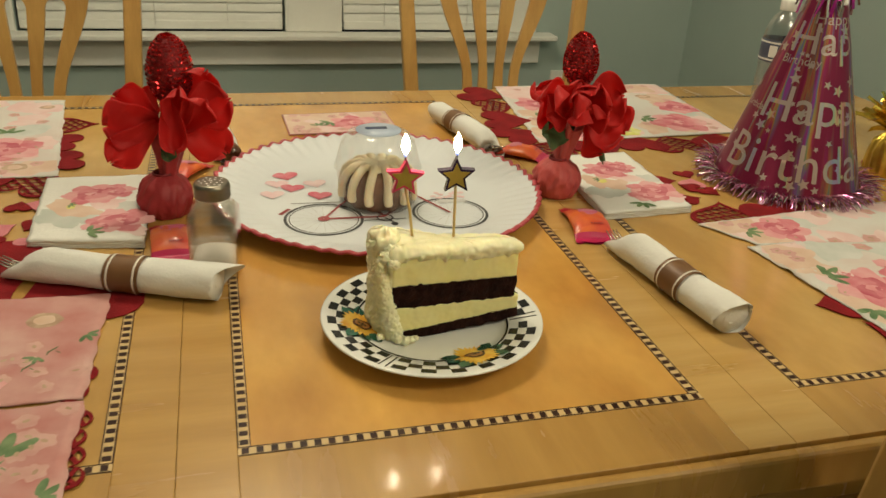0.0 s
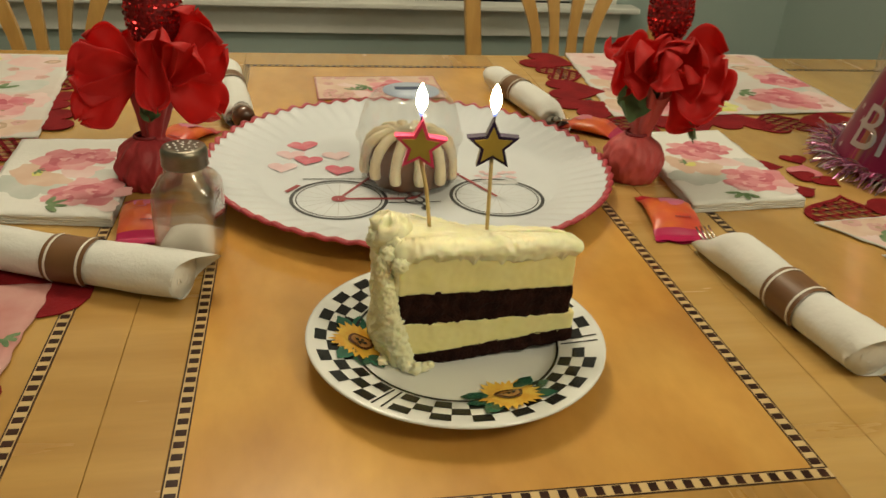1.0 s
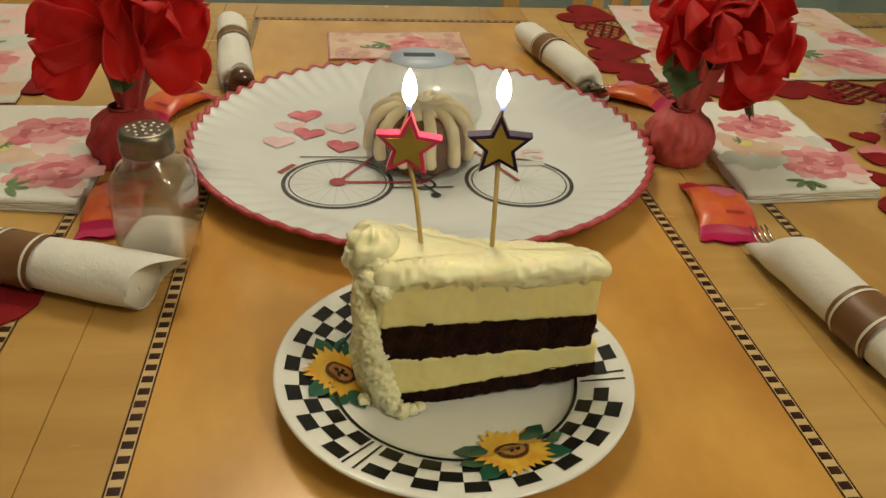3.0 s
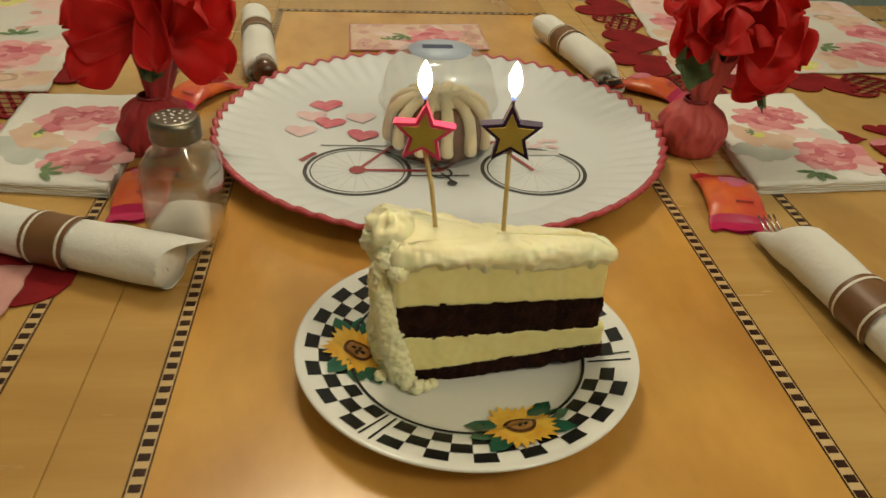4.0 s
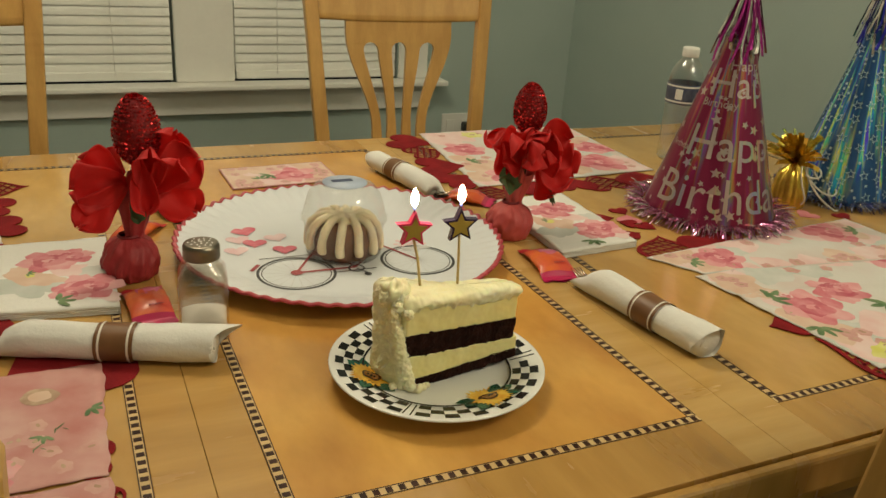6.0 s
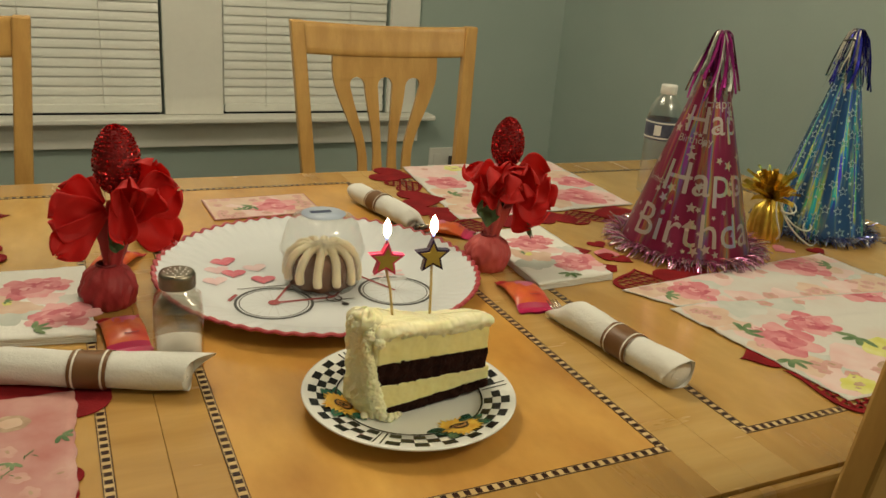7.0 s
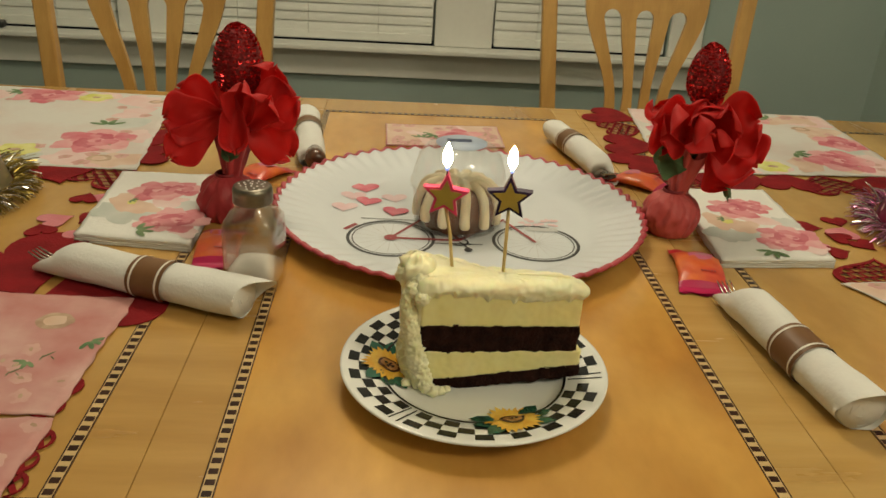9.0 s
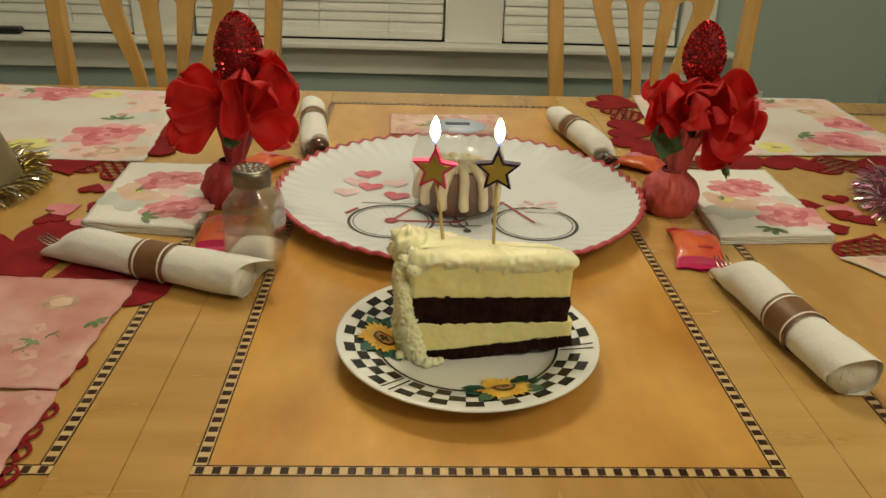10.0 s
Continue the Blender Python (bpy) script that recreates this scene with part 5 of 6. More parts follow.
def swirl(x, y):
    """Strokes of the knife across the top."""
    along, across = x * ax.x + y * ax.y, -x * ax.y + y * ax.x
    return 0.0022 * rnd(along * 26, across * 60, 3) + 0.0008 * rnd(along * 60 + 5, across * 170, 1) + 0.0005 * rnd(x * 300, y * 300, 2)


part("top_frosting", layer(drip, lambda s: 0.0893 - 0.0050 * s + 0.0016 * math.sin(s * 7 + 1.2) - 0.0035 * max(0.0, s - 0.86) * 7, 0.0024, 5, -0.0030, 26, 75, 0.0085, lift=swirl, taper=0.45), FROST, cake)


def crust(u, v):
    """The lumpy frosted outside of the cake."""
    s = u * 1.05 + 0.01
    p = A.lerp(C, s)
    n = Vector((-(C - A).y, (C - A).x)).normalized()
    z = -0.0005 + v * 0.0870
    k = math.sin(min(1.0, max(0.0, u)) * math.pi) ** 0.45
    folds = 1 - 2 * abs(rnd(s * 5 + 1.2 * rnd(s * 3, z * 60, 1), z * 120, 5.0))
    fine = 1 - 2 * abs(rnd(s * 14, z * 330 + 2 * rnd(s * 7, z * 90, 6), 8))
    lump = 0.75 + 0.6 * rnd(s * 2.2, z * 45, 2.0) + 0.42 * folds + 0.26 * fine + 0.10 * rnd(s * 34, z * 800, 4)
    q = p + n * (0.0062 * k * lump - 0.0012) + ax * (0.005 * rnd(z * 60, u * 2, 7) * (1 - k) + 0.0)
    return (q.x, q.y, z - 0.003 * max(0, v - 0.9) * 10 * (1 - k))


part("side_frosting", sheet(crust, 90, 150), FROST, cake)


def lump(cx, cy, cz, r, seed, squash=0.9, rough=0.35, scale=2.2, n=26):
    def f(u, v):
        a, b = u * math.tau, (v - 0.5) * math.pi
        d = Vector((math.cos(a) * math.cos(b), math.sin(a) * math.cos(b), math.sin(b)))
        k = r * (1 + rough * rnd(d.x * scale + seed, d.y * scale, d.z * scale) + rough * 0.5 * rnd(d.x * scale * 2.6, d.y * scale * 2.6 + seed, d.z * scale * 2.6) + rough * 0.25 * rnd(d.x * 12, d.y * 12, d.z * 12 + seed))
        return (cx + d.x * k, cy + d.y * k, cz + d.z * k * squash)
    return sheet(f, n, n // 2, wrap_u=True)


def whipped(cx, cy, cz, r, seed, squash=0.9, depth=0.19, n=44):
    """A piped curl of frosting with folded ridges."""
    def f(u, v):
        a, b = u * math.tau, (v - 0.5) * math.pi
        d = Vector((math.cos(a) * math.cos(b), math.sin(a) * math.cos(b), math.sin(b)))
        w = d * 1.5 + Vector((seed, 0, 0)) + 0.5 * Vector((rnd(d.x * 2, d.y * 2, d.z * 2 + seed), rnd(d.y * 2, d.z * 2, d.x * 2 + seed), 0))
        ridge = 1 - 2.4 * abs(rnd(w.x, w.y, w.z)) + 0.5 * (1 - 2.4 * abs(rnd(w.x * 2.3, w.y * 2.3, w.z * 2.3 + 4)))
        k = r * (1 + depth * (ridge - 0.75) + 0.06 * rnd(d.x * 9, d.y * 9, d.z * 9 + seed))
        return (cx + d.x * k, cy + d.y * k, cz + d.z * k * squash)
    return sheet(f, n, n // 2, wrap_u=True)


RX, RY = -0.0465, -0.0020
part("frosting_rosette", join([whipped(RX, RY, 0.0875, 0.0142, 3, 0.95), whipped(RX + 0.006, RY + 0.004, 0.0900, 0.0085, 7), whipped(RX - 0.007, RY - 0.003, 0.0850, 0.0080, 9), whipped(RX + 0.002, RY - 0.010, 0.0850, 0.0078, 12)]),
     FROST, cake, "whipped frosting rosette")
part("frosting_swirl", join([whipped(A.x - 0.0045, A.y + 0.006, 0.0800, 0.0072, 15), whipped(A.x + 0.0005, A.y - 0.001, 0.0765, 0.0056, 18), whipped(A.x - 0.0085, A.y + 0.017, 0.0815, 0.0070, 21)]), FROST, cake)


def corner(u, v):
    """The lumpy crust where it comes round to the cut face, thicker towards the plate."""
    z = 0.0005 + v * 0.0800
    a = u * math.tau
    low = (1 - v) ** 1.6
    cx, cy = A.x - 0.0098 + 0.0165 * low, A.y + 0.0036 - 0.0020 * low
    q = Vector((math.cos(a) * 2.2, math.sin(a) * 2.2, z * 230))
    ridge = 1 - 2.4 * abs(rnd(q.x, q.y, q.z)) + 0.5 * (1 - 2.4 * abs(rnd(q.x * 2.2 + 3, q.y * 2.2, q.z * 2.2)))
    r = (0.0050 + 0.0024 * low) * (1 + 0.34 * (ridge - 0.7)) * math.sin(min(1.0, max(0.0, v * 0.96 + 0.04)) * math.pi) ** 0.22
    return (cx + 1.15 * r * math.cos(a), cy + 0.95 * r * math.sin(a), z)


part("corner_frosting", sheet(corner, 36, 110, wrap_u=True), FROST, cake)
part("frosting_crumb", join([lump(A.x + dx, A.y + dy, 0.0035, r, k, 0.8, 0.55, n=16) for k, (dx, dy, r) in enumerate(((0.012, -0.0060, 0.0048), (0.017, -0.0055, 0.0038), (0.007, -0.0040, 0.0042), (0.0215, -0.0035, 0.0030), (-0.008, 0.004, 0.0036)))]), FROST, cake)

# ---- star candles ----


def star_points(r, inner=0.46, n=5, turn=0.0):
    return [((r if k % 2 == 0 else r * inner) * math.cos(math.pi / 2 + turn + k * math.pi / n), (r if k % 2 == 0 else r * inner) * math.sin(math.pi / 2 + turn + k * math.pi / n)) for k in range(2 * n)]


def star_candle(foot, centre, wax, label, turn=0.0, yaw=0.0):
    foot, centre = Vector(foot), Vector(centre)
    t = thing("star_candle", label, "candle", pose(*foot), "star candles")
    c = centre - foot
    part("stick", tube([(0, 0, -0.012), c * 0.5, c + Vector((0, 0, -0.006))], 0.00125, 10), STICK, t)
    stand = Matrix.Translation(c) @ Euler((radians(90), 0, radians(yaw))).to_matrix().to_4x4()
    star = part("star", prism(star_points(0.0168, 0.46, turn=turn), -0.0035, 0.0035, 0.0012), wax, t, m=stand)
    part("star_face", prism(star_points(0.0122, 0.46, turn=turn), 0.0034, 0.0042, 0.0003), WAX_GOLD, star, "gold star face")
    tip = c + Vector((0, 0, 0.0163))
    wick = part("wick", tube([tip - Vector((0, 0, 0.002)), tip + Vector((0.0004, 0, 0.004))], 0.0005, 6), WICK, t)
    fl = lathe(refine([(0.0001, 0.0), (0.0015, 0.0008), (0.0029, 0.0034), (0.0034, 0.0062), (0.0033, 0.0090), (0.0026, 0.0122), (0.0015, 0.0150), (0.0001, 0.0172)], 20), 20)
    part("flame", fl, FLAME, t, "bright candle flame", m=Matrix.Translation(tip + Vector((0, 0, 0.0042))))
    part("flame_base", lathe([(0.0001, 0.0), (0.0011, 0.0010), (0.0015, 0.0026), (0.0001, 0.0030)], 14), FLAME_CORE, t, "blue base of the flame", m=Matrix.Translation(tip + Vector((0, 0, 0.0012))))
    return t


star_candle((-0.0290, 0.144, TOP + 0.0925), (-0.0380, 0.150, 0.898), WAX_PINK, "lit pink star-shaped candle with a gold face", -0.06, -6)
star_candle((0.0065, 0.145, TOP + 0.0905), (0.0070, 0.151, 0.8975), WAX_BLACK, "lit dark purple star-shaped candle with a gold face", 0.03, -8)

# ---- salt shaker ----
shaker = thing("salt_shaker", "square glass salt shaker with a dented metal lid, part filled", "shaker", pose(-0.1960, 0.2930, TOP, 0, 0, -8) @ Matrix.Scale(1.08, 4))


def square_ring(k, half, z, n=48, power=5.0):
    a = k * math.tau / n
    c, s = math.cos(a), math.sin(a)
    r = half / (abs(c) ** power + abs(s) ** power) ** (1 / power)
    return (r * c, r * s, z)


def squared(profile, n=48):
    """A squared bottle shape from (half-width, z, power) rows."""
    return sheet(lambda u, v: square_ring(u * n, *profile[round(v * (len(profile) - 1))][:2], n, profile[round(v * (len(profile) - 1))][2]), n, len(profile) - 1, wrap_u=True)


glass = part("glass_body", squared([(0.0003, 0, 10), (0.0200, 0, 10), (0.0212, 0.002, 10), (0.0217, 0.006, 10), (0.0217, 0.0540, 10), (0.0209, 0.0615, 7), (0.0180, 0.0680, 3.2), (0.0150, 0.0705, 2.2), (0.0150, 0.0802, 2),
                                    (0.0136, 0.0802, 2), (0.0136, 0.0705, 2.2), (0.0164, 0.0662, 3), (0.0190, 0.0600, 6), (0.0198, 0.0540, 8), (0.0198, 0.008, 8), (0.018, 0.0055, 6), (0.0003, 0.005, 6)], 64), SHAKERGLASS, shaker)
glass.visible_shadow = False
part("salt_fill", squared([(0.0003, 0.0056, 6), (0.0178, 0.0058, 6), (0.0196, 0.0082, 8), (0.0196, 0.0180, 8), (0.014, 0.0225, 4), (0.005, 0.0265, 2), (0.0003, 0.027, 2)]), SALT, shaker, "white salt")
lid = part("lid", lathe([(0.0136, 0.0755), (0.0158, 0.0752), (0.0163, 0.0768), (0.0157, 0.0782), (0.0163, 0.0797), (0.0157, 0.0812), (0.0162, 0.0830), (0.0160, 0.0865), (0.0150, 0.0888), (0.0135, 0.0894), (0.0110, 0.0893), (0.0003, 0.0900)], 56), LIDMETAL, shaker, "dull metal lid with holes")
for k in range(19):
    r = 0.0027 * math.sqrt(k) if k else 0.0
    a = k * 2.4
    # each hole is drawn as a small pale raised dot
    part("hole", lathe([(0.0010, 0.0), (0.0006, 0.0004), (0.0002, 0.0003)], 10), SALT, lid, m=pose(r * math.cos(a), r * math.sin(a), 0.0901 - 0.0007 * r / 0.011))

# ---- red flower favours ----


def petal_sheet(base, direction, up, length, width, cup=0.3, curl=0.4, ruffle=0.12, seed=0, calm=1.0):
    """A cloth petal growing from base, a little twisted, with a wavy rim."""
    d = Vector(direction).normalized()
    n = Vector(up) - d * Vector(up).dot(d)
    n.normalize()
    n = Matrix.Rotation(calm * (0.75 * rnd(seed * 1.3, 4.1) + 0.35 * math.sin(seed * 2.1)), 3, d) @ n
    s = d.cross(n)
    bend = curl * (0.4 + 1.6 * abs(rnd(seed, 7.7))) * (1 if math.sin(seed * 3.3) > -0.3 else -1.2)

    def f(u, v):
        x, t = (u - 0.5) * 2, v
        w = width * (0.20 + 0.86 * math.sin(min(1.0, t * 0.66 + 0.02) * math.pi * 0.78)) * (1.0 if t < 0.72 else math.sqrt(max(0.0, 1 - ((t - 0.72) / 0.282) ** 2)) * 0.97 + 0.03)
        w *= 1 + 0.16 * calm * rnd(t * 3.5 + seed, x) + 0.05 * math.sin(9 * t + seed)
        rim = max(abs(x) ** 3, max(0.0, (t - 0.6) / 0.4) ** 2)
        lift = cup * width * x * x * (0.4 + 0.6 * t) - bend * length * t * t + 0.62 * ruffle * width * (0.5 * t * math.sin(x * 2.6 + seed) + 1.1 * rim * math.sin(x * 6 + t * 7 + seed * 2)) + 0.16 * width * rnd(x * 1.4 + seed, t * 2.2) * t
        reach = length * t * (1 + 0.22 * calm * t * rnd(x * 1.9, seed * 1.7) + 0.05 * t * math.sin(x * 8 + seed))
        return tuple(Vector(base) + d * reach + s * (x * w * 0.5) + n * lift)
    return sheet(f, 20, 20)


def egg(scale_xy, h, seed):
    def wob(a, r, z):
        return (r * (1 + 0.05 * rnd(math.cos(a) * 1.5 + seed, math.sin(a) * 1.5, z * 30)), z)
    prof = []
    for k in range(25):
        c = math.cos(math.pi * k / 24)
        prof.append((max(0.0004, scale_xy * math.sqrt(max(0.0, 1 - c * c)) * (1.0 + 0.10 * c)), h * (1 - c) / 2))
    return lathe(prof, 40, wobble=wob), prof


def favour(x, y, tilt, flip, petals, egg_at, egg_size, label, paper, calm):
    t = thing("flower_favour", label, "centerpiece", pose(x, y, TOP), "flower favours")

    def bag(a, r, z):
        return (r * (1 + 0.10 * (abs(math.sin(4.5 * a + z * 25 + 3 * rnd(z * 40, x))) - 0.5) * min(1, z / 0.03) + 0.05 * (abs(math.sin(8.0 * a - z * 60)) - 0.5) + 0.11 * rnd(math.cos(a) * 3 + x, math.sin(a) * 3, z * 60) + 0.04 * rnd(math.cos(a) * 9, math.sin(a) * 9, z * 200)), z)
    part("wrapped_base", lathe(refine([(0.0004, 0.0), (0.022, 0.0), (0.0270, 0.004), (0.0300, 0.014), (0.0295, 0.026), (0.0245, 0.038), (0.016, 0.045), (0.0105, 0.048)], 34), 120, wobble=bag), paper, t, "crumpled red crepe paper")

    def neck(a, r, z):
        k = (z - 0.046) / 0.05
        return (r * (1 + (0.10 + 0.12 * k) * math.cos(7 * a + flip) + 0.08 * rnd(math.cos(a) * 4 + x, math.sin(a) * 4, z * 70)), z + 0.010 * k * math.cos(3 * a + flip))
    verts_neck = lathe(refine([(0.0105, 0.0475), (0.0098, 0.050), (0.0120, 0.058), (0.0145, 0.070), (0.0175, 0.084), (0.020, 0.098)], 24), 110, wobble=neck)
    ob = part("paper_neck", verts_neck, paper, t, m=Matrix.Shear("XY", 4, (tilt[0], tilt[1])))
    thick = ob.modifiers.new("thick", "SOLIDIFY")
    thick.thickness = 0.0008
    part("tie", lathe([(0.0108, 0.0472), (0.0122, 0.0482), (0.0122, 0.0496), (0.0108, 0.0506)], 24), CREPE_DARK, t)
    part("inner_stem", tube([(0, 0, 0.05), (tilt[0] * 0.07, tilt[1] * 0.07, 0.09), (egg_at[0], egg_at[1], egg_at[2] + 0.004)], [0.004, 0.005, 0.006], 10), SILKLEAF, t)
    part("flower_heart", lathe([(0.0004, 0.094), (0.010, 0.098), (0.014, 0.108), (0.012, 0.120), (0.0004, 0.128)], 24, wobble=lambda a, r, z: (r * (1 + 0.15 * math.cos(5 * a)), z)), PETAL, t, m=Matrix.Translation((egg_at[0] * 0.9, -0.002, 0)))
    for k, (bx, by, bz, dx, dy, dz, ux, uy, uz, ln, wd, cup, curl, ruf) in enumerate(petals):
        ob = part("petal", petal_sheet((bx, by, bz), (dx, dy, dz), (ux, uy, uz), ln, wd, cup, curl, ruf, k * 1.7 + x * 9, calm), PETAL, t)
        thick = ob.modifiers.new("thick", "SOLIDIFY")
        thick.thickness = 0.0005
    me, prof = egg(*egg_size, x * 10)
    e = part("glitter_egg", me, GLITTER, t, "red glitter-covered egg", m=Matrix.Translation(egg_at))
    # glitter flakes standing off the egg
    rng = random.Random(int(x * 1000) + 7)
    verts, faces = [], []
    for _ in range(2600):
        k = 1 + int(rng.random() * 23)
        r, z = prof[k][0], prof[k][1] + (rng.random() - 0.5) * 0.002
        a = rng.random() * math.tau
        c = Vector((r * 1.03 * math.cos(a), r * 1.03 * math.sin(a), z))
        q = Euler((rng.random() * 6, rng.random() * 6, rng.random() * 6)).to_matrix()
        w = 0.0006 + 0.0008 * rng.random()
        b = len(verts)
        for sx, sy in ((-1, -1), (1, -1), (1, 1), (-1, 1)):
            verts.append(c + q @ Vector((sx * w, sy * w, 0)))
        faces.append((b, b + 1, b + 2, b + 3))
    tagged(part("glitter", mesh_of(verts, faces, smooth=False), GLIT_FLAKE, e), "", "", "", "stuff")
    return t


# base, direction, facing, length, width, cup, curl, ruffle
favour(-0.251, 0.452, (0.25, 0.05), 0.0, [
    (-0.004, 0.000, 0.116, -0.85, -0.10, 0.52, 0.05, -1, 0.15, 0.046, 0.048, 0.12, 0.04, 0.05),
    (0.002, -0.008, 0.112, -1.00, -0.12, -0.02, 0.05, -1, 0.15, 0.056, 0.056, 0.12, 0.05, 0.05),
    (0.000, -0.012, 0.112, -0.78, -0.15, -0.62, 0.05, -1, 0.15, 0.064, 0.040, 0.16, 0.04, 0.05),
    (0.000, 0.008, 0.114, -0.60, 0.70, 0.30, 0.05, -1, 0.15, 0.040, 0.045, 0.10, 0.06, 0.05),
    (0.014, -0.018, 0.140, 0.06, -0.22, -1.00, 0.05, -1, 0.15, 0.058, 0.030, 0.60, 0.04, 0.05),
    (0.022, -0.002, 0.112, 0.52, -0.05, 0.86, 0.05, -1, 0.15, 0.064, 0.044, 0.30, 0.04, 0.05),
    (0.022, -0.008, 0.114, 0.92, -0.10, 0.38, 0.05, -1, 0.15, 0.060, 0.054, 0.22, 0.05, 0.08),
    (0.024, -0.012, 0.118, 0.74, -0.20, -0.66, 0.05, -1, 0.15, 0.062, 0.050, 0.14, 0.05, 0.06),
    (0.020, -0.014, 0.104, 0.12, -0.20, 0.97, 0.05, -1, 0.15, 0.050, 0.036, 0.65, 0.04, 0.06),
    (0.028, -0.016, 0.106, 0.55, -0.25, 0.78, 0.05, -1, 0.15, 0.046, 0.038, 0.45, 0.05, 0.06),
    (0.022, 0.010, 0.112, 0.72, 0.64, 0.26, 0.05, -1, 0.15, 0.040, 0.044, 0.10, 0.06, 0.05),
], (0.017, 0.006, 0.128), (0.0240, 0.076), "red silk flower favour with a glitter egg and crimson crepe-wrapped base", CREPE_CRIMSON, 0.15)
favour(0.234, 0.452, (0.20, 0.02), 1.3, [
    (-0.001, -0.004, 0.114, -0.85, -0.3, 0.35, 0.3, -1, 0.2, 0.0473, 0.064, 0.18, 0.08, 0.056),
    (-0.0028, -0.01, 0.116, -0.7, -0.4, -0.05, 0.1, -1, 0.4, 0.036, 0.05, 0.18, 0.1, 0.049),
    (0.008, -0.014, 0.118, -0.15, -0.55, 0.5, 0.2, -1, 0.5, 0.0419, 0.057, 0.24, 0.05, 0.07),
    (0.0134, -0.012, 0.116, 0.45, -0.5, 0.15, 0.2, -1, 0.3, 0.0455, 0.057, 0.24, 0.05, 0.07),
    (0.0206, -0.006, 0.118, 0.9, -0.25, 0.3, 0.2, -1, 0.4, 0.0526, 0.069, 0.18, 0.12, 0.056),
    (0.026, -0.01, 0.11, 0.8, -0.35, -0.5, 0.1, -1, 0.4, 0.0526, 0.069, 0.18, 0.1, 0.056),
    (0.0296, -0.008, 0.104, 0.45, -0.35, -0.9, 0.2, -1, 0.1, 0.0473, 0.057, 0.18, 0.06, 0.056),
    (0.017, 0.006, 0.118, 0.7, 0.6, 0.35, 0.2, -0.6, 0.8, 0.0455, 0.06, 0.18, 0.1, 0.056),
    (-0.001, 0.006, 0.116, -0.6, 0.65, 0.35, 0.2, -0.6, 0.8, 0.0419, 0.057, 0.18, 0.1, 0.056),
    (0.008, -0.01, 0.126, 0, -0.35, 0.9, 0.2, -1, 0.3, 0.0295, 0.051, 0.42, -0.1, 0.084),
    (0.0008, -0.01, 0.11, -0.4, -0.3, 0.85, 0.2, -1, 0.2, 0.0464, 0.052, 0.3, 0.04, 0.07),
    (0.0098, -0.012, 0.112, 0.38, -0.32, 0.82, 0.2, -1, 0.3, 0.0464, 0.052, 0.3, 0.04, 0.07),
    (0.008, -0.016, 0.11, 0.05, -0.6, 0.42, 0.1, -1, 0.6, 0.0393, 0.056, 0.3, 0.06, 0.084),
], (0.015, 0.0, 0.142), (0.0205, 0.066), "ruffled red silk flower favour with a glitter egg and leaf", CREPE, 0.15)
leafm = petal_sheet((0.002, -0.014, 0.082), (-1.0, -0.35, 0.22), (0.1, -1.0, 0.4), 0.046, 0.040, 0.2, 0.1, 0.05, 3)
fav = [o for o in scene.collection.objects if o.name.startswith("flower_favour")][1]
part("leaf", leafm, SILKLEAF, fav, "green cloth leaf")
part("leaf", petal_sheet((0.040, -0.010, 0.092), (0.18, -0.25, -0.95), (0.6, -1.0, 0.1), 0.046, 0.016, 0.4, 0.05, 0.05, 5), SILKLEAF, fav, "green cloth leaf")
part("leaf", petal_sheet((0.006, -0.012, 0.100), (0.05, -0.35, -0.95), (0.1, -1.0, 0.1), 0.030, 0.020, 0.3, 0.05, 0.05, 5), SILKLEAF, [o for o in scene.collection.objects if o.name.startswith("flower_favour")][0], "green cloth leaf")

# ---- party hats ----


